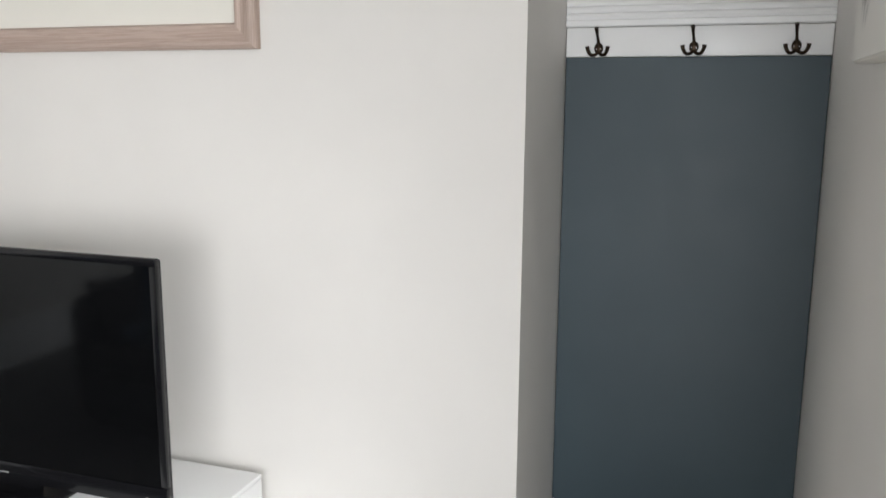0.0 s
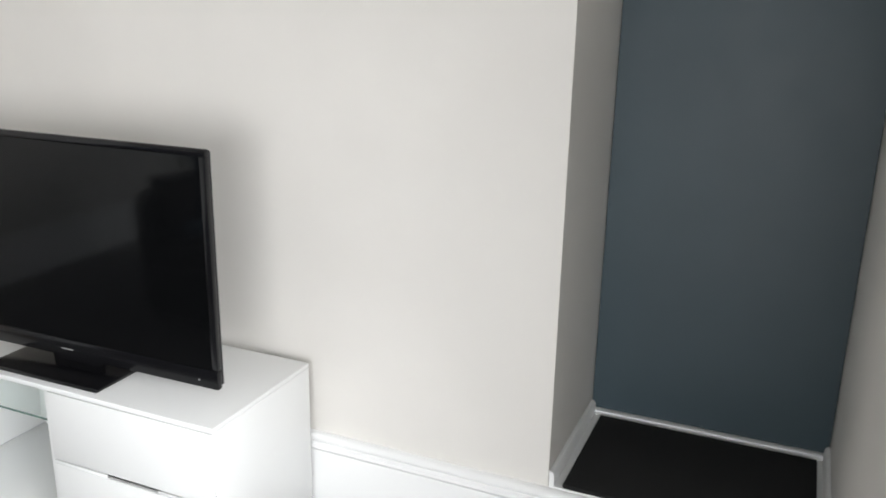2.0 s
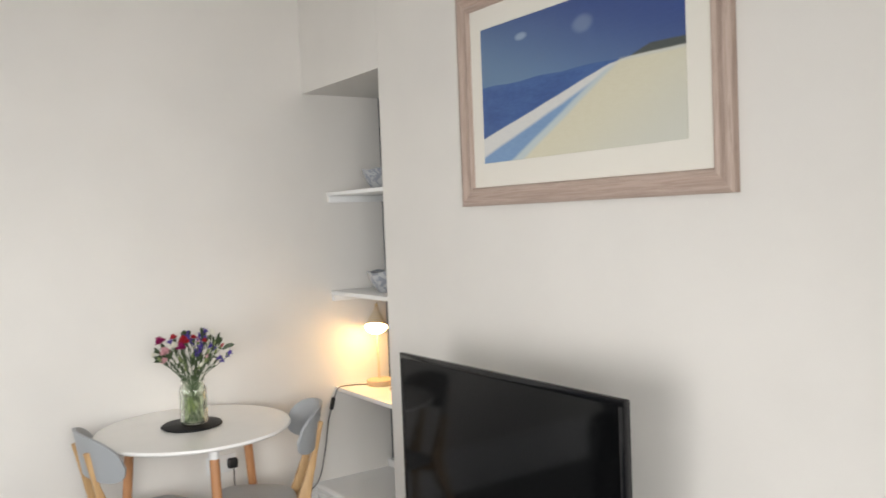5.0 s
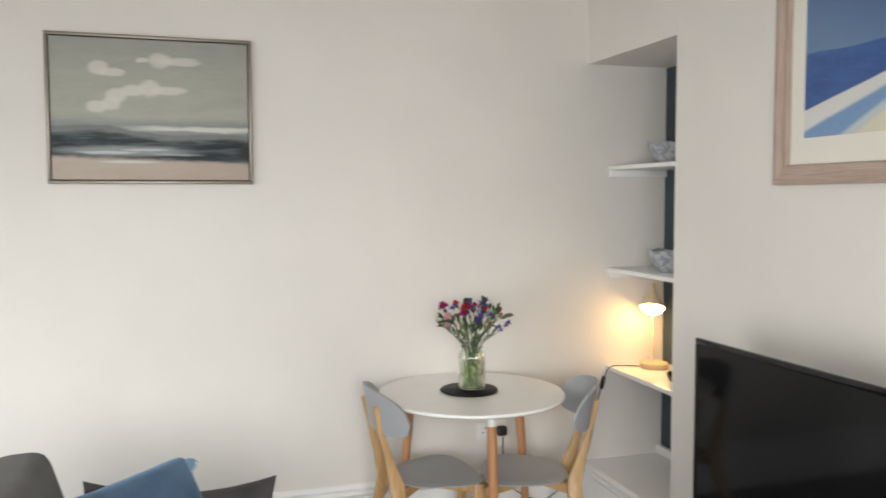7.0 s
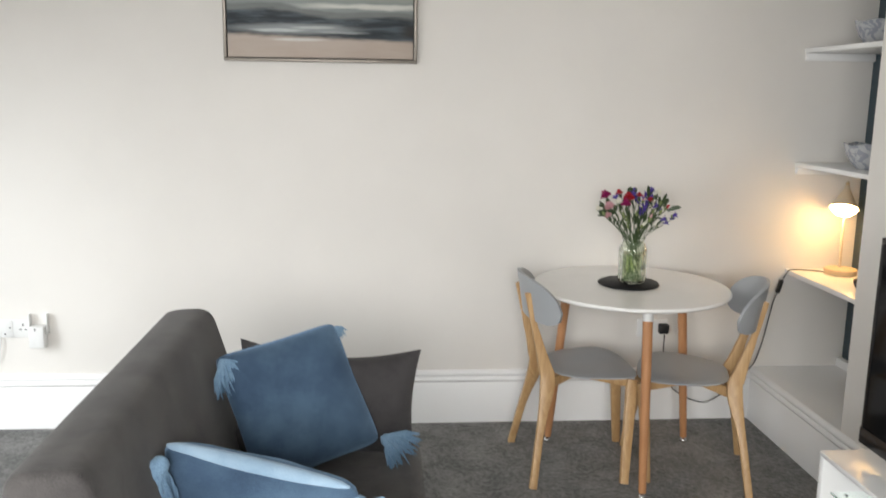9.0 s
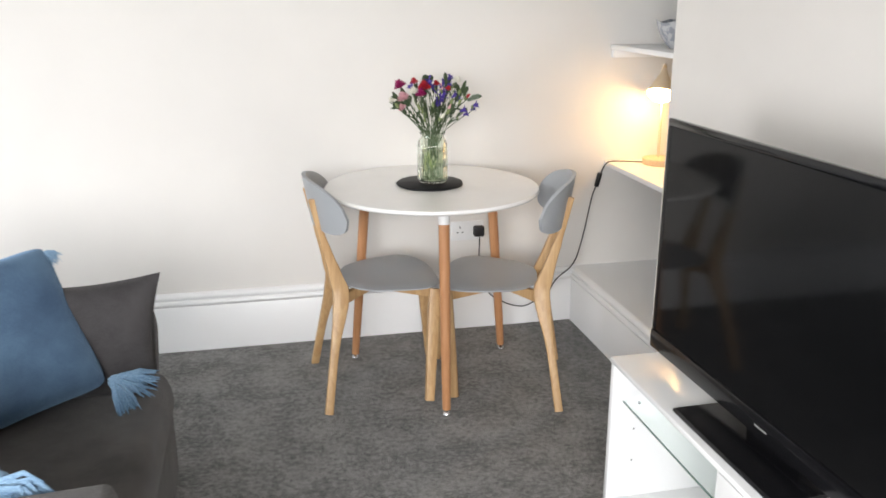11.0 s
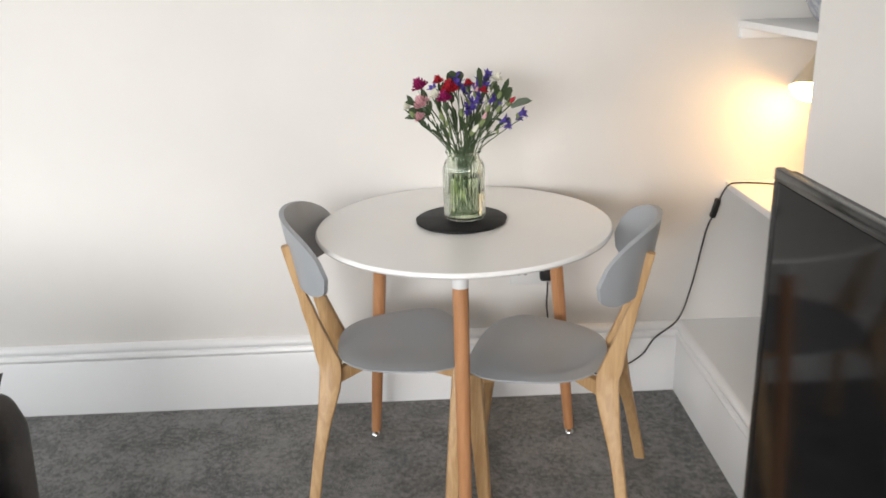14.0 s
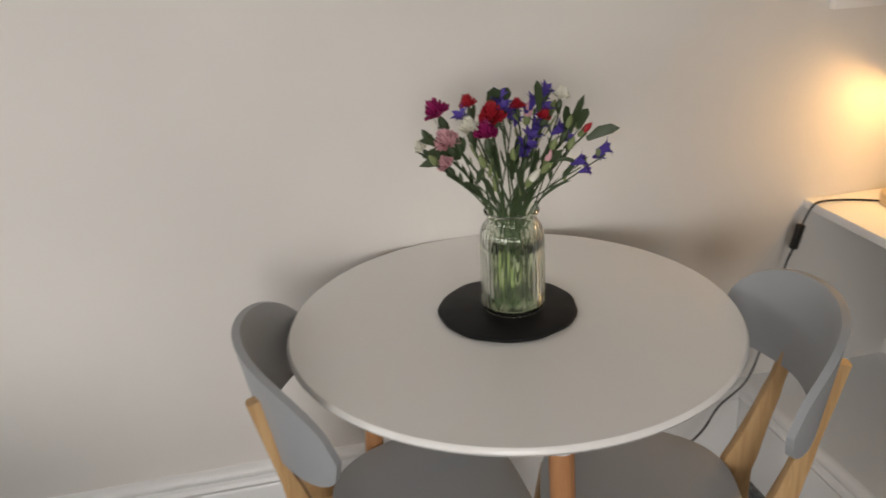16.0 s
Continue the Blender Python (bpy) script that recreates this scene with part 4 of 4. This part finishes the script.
def bouquet():
    rng = random.Random(7)
    b = thing("flower_bouquet", pose(VX, VY, VZ + 0.010), "mixed red, pink, white and violet cut flowers in vase", "flowers")
    # across, away, height above the vase's foot, kind
    heads = [(-0.118, 0.045, 0.352, "magenta", 0.024), (-0.105, -0.01, 0.312, "pink", 0.023), (-0.110, -0.02, 0.275, "pink", 0.016), (-0.148, 0.01, 0.300, "white", 0.014), (-0.068, -0.01, 0.335, "white", 0.018),
             (-0.066, 0.03, 0.368, "red", 0.016), (-0.030, -0.01, 0.352, "red", 0.024), (-0.042, -0.03, 0.328, "magenta", 0.021), (0.016, 0.02, 0.362, "red", 0.013), (0.058, 0.0, 0.345, "red", 0.013), (0.090, 0.02, 0.375, "white", 0.017),
             (0.036, 0.03, 0.352, "pink", 0.012), (0.038, -0.02, 0.245, "white", 0.011), (0.062, -0.02, 0.280, "pink", 0.009), (0.132, 0.01, 0.318, "red", 0.009)]
    violets = [(-0.010, 0.01, 0.368), (-0.078, 0.02, 0.352), (0.008, 0.03, 0.350), (0.044, 0.02, 0.370), (0.066, 0.03, 0.385), (0.030, -0.02, 0.318), (0.046, 0.0, 0.330), (0.084, 0.0, 0.322), (0.022, -0.03, 0.305), (0.160, -0.01, 0.285), (0.116, -0.02, 0.268), (-0.018, 0.0, 0.385), (0.060, 0.01, 0.360)]
    buds = [(-0.050, -0.03, 0.280), (-0.140, 0.0, 0.325), (-0.130, -0.02, 0.285), (0.100, 0.0, 0.335), (0.112, 0.01, 0.340), (0.122, 0.02, 0.325), (0.100, -0.02, 0.300), (0.020, -0.03, 0.270), (0.078, 0.03, 0.355), (0.070, -0.02, 0.300), (-0.086, -0.02, 0.310), (0.002, -0.03, 0.290), (0.055, -0.03, 0.262), (0.090, -0.01, 0.312)]
    put = lambda a, w, h: RIGHT * a + AWAY * w + Vector((0, 0, 0.19 + (h - 0.19) * 0.95))
    neck = lambda i: Vector((0.030 * math.cos(2.4 * i) * (0.4 + 0.6 * ((i * 37) % 10) / 10), 0.030 * math.sin(2.4 * i) * (0.4 + 0.6 * ((i * 37) % 10) / 10), 0.172))

    def stalk(i, tip, r):
        k = neck(i) * 0.75 + Vector((tip.x, tip.y, 0)) * 0.20
        k.z = 0.172
        foot = Vector((-k.x * 0.9 + rng.uniform(-0.012, 0.012), -k.y * 0.9 + rng.uniform(-0.012, 0.012), 0.004))
        bow = k * 0.45 + tip * 0.55 + Vector((rng.uniform(-0.006, 0.006), rng.uniform(-0.006, 0.006), 0.008))
        line = smooth_path([foot, k * 0.5 + foot * 0.5, k, bow, tip], 5)
        part("stem", tube(line, [r * 1.15] * 6 + [r * (1.1 - 0.03 * q) for q in range(len(line) - 6)], 6), STEM, b)
        for f in (0.45, 0.72, 0.90):
            at = k * (1 - f) + tip * f + Vector((0, 0, 0.006))
            side = Vector((rng.uniform(-1, 1), rng.uniform(-1, 1), rng.uniform(0.3, 1.4))).normalized()
            end = at + ((tip - k).normalized() * 0.6 + side * 0.6) * rng.uniform(0.022, 0.040)
            part("leaf", blade([at, at * 0.65 + end * 0.35, at * 0.3 + end * 0.7, end], rng.uniform(0.002, 0.0055), bmesh.new(), side.cross(tip - k)), BUD if i % 4 == 0 else LEAF, b)
        return (tip - bow).normalized()

    i = 0
    for a, w, h, kind, r in heads:
        tip = put(a, w, h)
        way = stalk(i, tip - Vector((0, 0, r * 1.0)), 0.0023)
        i += 1
        bm = bmesh.new()
        face = way + Vector((0, -0.15, 0.5))
        if r > 0.0125:
            carnation(bm, tip, r, face, rng)
            part("calyx", bud(bmesh.new(), tip - face.normalized() * r * 0.9, r * 0.42, face), LEAF, b)
        else:
            bud(bm, tip, r * 0.8, way)
            part("calyx", bud(bmesh.new(), tip - way * r * 1.2, r * 0.7, way), BUD, b)
        part("blossom", bm, PETALS[kind], b, kind + " carnation")
    for a, w, h in violets:
        tip = put(a, w, h)
        way = stalk(i, tip - Vector((0, 0, 0.012)), 0.0016)
        i += 1
        bm = bmesh.new()
        star(bm, tip, 0.019, way + Vector((a * 6, -0.5, 0.15)), rng)
        star(bm, tip + Vector((rng.uniform(-0.012, 0.012), rng.uniform(-0.012, 0.012), -0.014)), 0.014, way + Vector((rng.uniform(-1, 1), -0.6, 0)), rng)
        part("blossom", bm, PETALS["violet"], b, "violet trumpet blossom")
    for a, w, h in buds:
        tip = put(a, w, h)
        way = stalk(i, tip - Vector((0, 0, 0.008)), 0.0014)
        i += 1
        part("bud", bud(bmesh.new(), tip, 0.0075, way + Vector((0, 0, 0.3))), BUD if i % 3 else LEAF, b)
    leaves = [((-0.026, 0, 0.360), (-0.026, 0.0, 0.402), 0.016), ((-0.012, 0.01, 0.365), (0.0, 0.01, 0.398), 0.012), ((0.050, 0, 0.355), (0.046, 0, 0.410), 0.009), ((0.130, 0, 0.300), (0.185, -0.005, 0.318), 0.010), ((0.095, 0, 0.32), (0.092, -0.01, 0.365), 0.009), ((0.115, 0, 0.32), (0.132, 0, 0.355), 0.010),
              ((-0.115, 0, 0.30), (-0.152, -0.01, 0.318), 0.007), ((-0.100, 0, 0.270), (-0.155, -0.01, 0.272), 0.008), ((-0.10, 0, 0.29), (-0.145, -0.02, 0.29), 0.010), ((-0.088, -0.01, 0.28), (-0.085, -0.02, 0.325), 0.009), ((0.100, 0, 0.31), (0.125, 0.0, 0.38), 0.008), ((-0.060, 0, 0.29), (-0.062, -0.01, 0.33), 0.007),
              ((0.060, -0.02, 0.25), (0.085, -0.02, 0.29), 0.008), ((0.02, -0.03, 0.20), (0.005, -0.04, 0.27), 0.006), ((-0.03, -0.03, 0.20), (-0.05, -0.04, 0.255), 0.006), ((0.05, -0.02, 0.205), (0.098, -0.03, 0.235), 0.003), ((0.075, -0.02, 0.27), (0.112, -0.02, 0.262), 0.004), ((-0.05, -0.02, 0.215), (-0.085, -0.03, 0.245), 0.004),
              ((0.01, 0.02, 0.24), (0.02, 0.03, 0.31), 0.008), ((-0.02, 0.02, 0.23), (-0.03, 0.03, 0.30), 0.009), ((0.03, 0, 0.22), (0.05, 0, 0.29), 0.007), ((0.0, -0.02, 0.24), (0.0, -0.03, 0.30), 0.007)]
    for p, q, w in leaves:
        a, c = put(*p), put(*q)
        m1 = a * 0.6 + c * 0.4 + Vector((0, 0, 0.006))
        m2 = a * 0.25 + c * 0.75 + Vector((0, 0, 0.004))
        part("leaf", blade([a, m1, m2, c], w, bmesh.new(), (0.3, -0.9, 0.3)), LEAF, b)
    for k in range(16):
        a = rng.uniform(0, 6.28)
        p = Vector((0.040 * math.cos(a), 0.040 * math.sin(a), rng.uniform(0.02, 0.09)))
        q = p + Vector((-0.02 * math.cos(a), -0.02 * math.sin(a), rng.uniform(0.03, 0.05)))
        part("leaf", blade([p, p * 0.6 + q * 0.4, p * 0.25 + q * 0.75, q], rng.uniform(0.004, 0.008), bmesh.new(), (math.cos(a), math.sin(a), 0.1)), LEAF if k % 3 else BUD, b)
    return b


bouquet()

# ---- the sofa and its cushions ----


def prism(profile, y0, y1, bevel, bm=None):
    """An (x, z) outline pushed from y0 to y1, edges rounded."""
    bm = bm or bmesh.new()
    a = [bm.verts.new((x, y0, z)) for x, z in profile]
    b = [bm.verts.new((x, y1, z)) for x, z in profile]
    k = len(profile)
    for i in range(k):
        bm.faces.new((a[i], a[(i + 1) % k], b[(i + 1) % k], b[i]))
    bm.faces.new(a), bm.faces.new(b[::-1])
    bmesh.ops.recalc_face_normals(bm, faces=bm.faces)
    bmesh.ops.bevel(bm, geom=list(bm.edges), offset=bevel, segments=4, affect="EDGES", profile=0.5)
    return bm


def sofa():
    s = thing("sofa", pose(0, 0, 0), "charcoal grey fabric two-seat sofa on the carpet", "sofa")
    part("base", prism([(-2.42, 0.045), (-1.70, 0.045), (-1.672, 0.09), (-1.672, 0.30), (-2.42, 0.30)], -2.16, -1.135, 0.018), SOFA, s)
    part("seat", prism([(-2.30, 0.302), (-1.668, 0.302), (-1.660, 0.36), (-1.685, 0.432), (-2.02, 0.442), (-2.30, 0.440)], -2.155, -1.140, 0.03), SOFA, s, "charcoal grey seat cushion")
    part("backrest", prism([(-2.60, 0.03), (-2.26, 0.03), (-2.20, 0.44), (-2.322, 0.842), (-2.350, 0.864), (-2.445, 0.860), (-2.475, 0.845)], -2.30, -1.135, 0.022), SOFA, s)
    part("arm", prism([(-2.42, 0.045), (-1.735, 0.045), (-1.715, 0.30), (-1.700, 0.55), (-1.725, 0.622), (-1.80, 0.635), (-2.42, 0.635)], -1.134, -1.02, 0.032), SOFA, s)
    part("arm", prism([(-2.42, 0.045), (-1.672, 0.045), (-1.655, 0.30), (-1.640, 0.668), (-1.652, 0.694), (-1.78, 0.688), (-2.42, 0.664)], -2.33, -2.150, 0.012), SOFA, s)
    for x in (-2.45, -1.78):
        for y in (-2.24, -1.10):
            part("foot", lathe([(0, 0), (0.020, 0), (0.022, 0.02), (0.026, 0.05), (0, 0.05)], 16), BLACK, s).matrix_local = pose(x, y, 0)
    return s


sofa()


def pillow(name, centre, u, v, w, h, fat, material, label, droop=0.0, seedling=1, sharp=0.07, blunt=0.0):
    """A stuffed square: u and v are its directions across and up; corners run out to soft points."""
    u, v = Vector(u).normalized(), Vector(v)
    v = (v - u * v.dot(u)).normalized()
    n = u.cross(v)
    c = thing(name, Matrix.Translation(centre), label, "cushion")
    rng = random.Random(seedling)
    ph = [rng.uniform(0, 6) for _ in range(4)]
    bm = bmesh.new()
    N = 26
    sides = []
    for sgn in (1, -1):
        g = []
        for i in range(N + 1):
            row = []
            for j in range(N + 1):
                a, b = 2 * i / N - 1, 2 * j / N - 1
                pin = 1 - sharp * (1 - a * a) * abs(b) ** 3 - sharp * (1 - b * b) * abs(a) ** 3 - blunt * (a * b) ** 8
                t = max(0.0, (1 - a ** 4) * (1 - b ** 4)) ** 0.62
                crease = 1 + 0.08 * math.sin(5 * a + ph[0]) * math.sin(4 * b + ph[1]) + 0.05 * math.sin(9 * a * b + ph[2])
                p = u * a * w / 2 * pin + v * (b * h / 2 * pin - droop * (1 - a * a) * max(b, 0)) + n * sgn * (fat / 2 * t * crease + 0.002)
                row.append(bm.verts.new(p))
            g.append(row)
        sides.append(g)
        for i in range(N):
            for j in range(N):
                bm.faces.new((g[i][j], g[i + 1][j], g[i + 1][j + 1], g[i][j + 1]))
    f, k = sides
    for i in range(N):
        for x, y in (((i, 0), (i + 1, 0)), ((i, N), (i + 1, N)), ((0, i), (0, i + 1)), ((N, i), (N, i + 1))):
            bm.faces.new((f[x[0]][x[1]], f[y[0]][y[1]], k[y[0]][y[1]], k[x[0]][x[1]]))
    part("cover", bm, material, c)
    return c, u, v, n


def tassel(parent, at, way, n_dir, size, seedling):
    """A loose bunch of yarn at a corner."""
    rng = random.Random(seedling)
    bm = bmesh.new()
    way, across = Vector(way).normalized(), Vector(way).cross(Vector(n_dir)).normalized()
    bmesh.ops.create_icosphere(bm, subdivisions=2, radius=size * 0.20, matrix=Matrix.Translation(Vector(at) + way * size * 0.25))
    for _ in range(90):
        sp, lift = rng.uniform(-0.95, 0.95), rng.uniform(-0.5, 0.7)
        ln = size * rng.uniform(0.60, 1.25)
        d = (way + across * sp + Vector(n_dir) * lift * 0.6).normalized()
        a = Vector(at) + way * size * 0.05
        line = [a, a + d * ln * 0.35 + Vector(n_dir) * size * 0.12, a + d * ln * 0.7 + across * rng.uniform(-0.1, 0.1) * size, a + d * ln - Vector((0, 0, size * 0.18)) + across * rng.uniform(-0.15, 0.15) * size]
        tube(line, [size * 0.030, size * 0.046, size * 0.040, size * 0.010], 5, bm)
    return part("tassel", bm, FRINGE, parent, "fluffy light blue tassel")


# dark cushion propped on the far arm
pillow("cushion", (-1.955, -1.262, 0.600), (0.536, 0.112, -0.074), (0.0, 0.28, 0.95), 0.57, 0.34, 0.11, DARKCUSH, "dark grey fabric cushion propped on the sofa arm", 0.03, 3)
# blue velvet cushion leaning on it
B, R, T = Vector((-2.012, -1.475, 0.470)), Vector((-1.752, -1.320, 0.492)), Vector((-1.964, -1.185, 0.830))
L = Vector((-2.256, -1.375, 0.774))
mid = (B + R + T + L) / 4
uu, vv = (R - B) + (T - L), (T - R) + (L - B)
c1, u1, v1, n1 = pillow("cushion", mid - uu.normalized() * 0.050 - Vector((0, 0, 0.0)), uu, vv, 0.405, 0.405, 0.12, VELVET, "blue velvet tasselled cushion leaning on a dark cushion", 0.0, 5, 0.035, 0.06)
side1 = n1 if n1.y < 0 else -n1
tassel(c1, -u1 * 0.185 + v1 * 0.19 + side1 * 0.012, -v1 * 0.95 + u1 * 0.22, side1, 0.088, 11)
tassel(c1, u1 * 0.185 + v1 * 0.185, u1 * 0.5 - v1 * 0.7, side1, 0.042, 15)
tassel(c1, u1 * 0.20 - v1 * 0.185, u1 * 0.5 - v1 * 0.75 + side1 * 0.4, side1, 0.10, 12)
# second blue cushion slumped against the near arm
c2, u2, v2, n2 = pillow("cushion", (-2.060, -1.965, 0.597), (0.40, -0.14, -0.040), (-0.02, -0.30, 0.85), 0.48, 0.31, 0.14, VELVET, "blue velvet tasselled cushion slumped against the sofa arm", 0.0, 8, 0.03, 0.08)
# top side of the cushion as a paler strip, its daylight painted in
edge = smooth_path([u2 * x + v2 * (0.144 - 0.008 * (1 - (x / 0.22) ** 2)) for x in (-0.225, -0.12, 0.0, 0.11, 0.215)], 5)
part("lit_top_edge", tube(edge, [0.004 + 0.020 * math.sin(math.pi * i / (len(edge) - 1)) ** 0.5 for i in range(len(edge))], 10), LIT_VELVET, c2, "blue velvet top edge, painted paler as lit from above")
side2 = n2 if n2.y < 0 else -n2
tassel(c2, -u2 * 0.190 + v2 * 0.170 + side2 * 0.055, -u2 * 0.40 - v2 * 0.70 + side2 * 0.25, side2, 0.110, 13)
tassel(c2, u2 * 0.21 + v2 * 0.12, u2 * 0.8 - v2 * 0.5 + side2 * 0.2, side2, 0.12, 14)
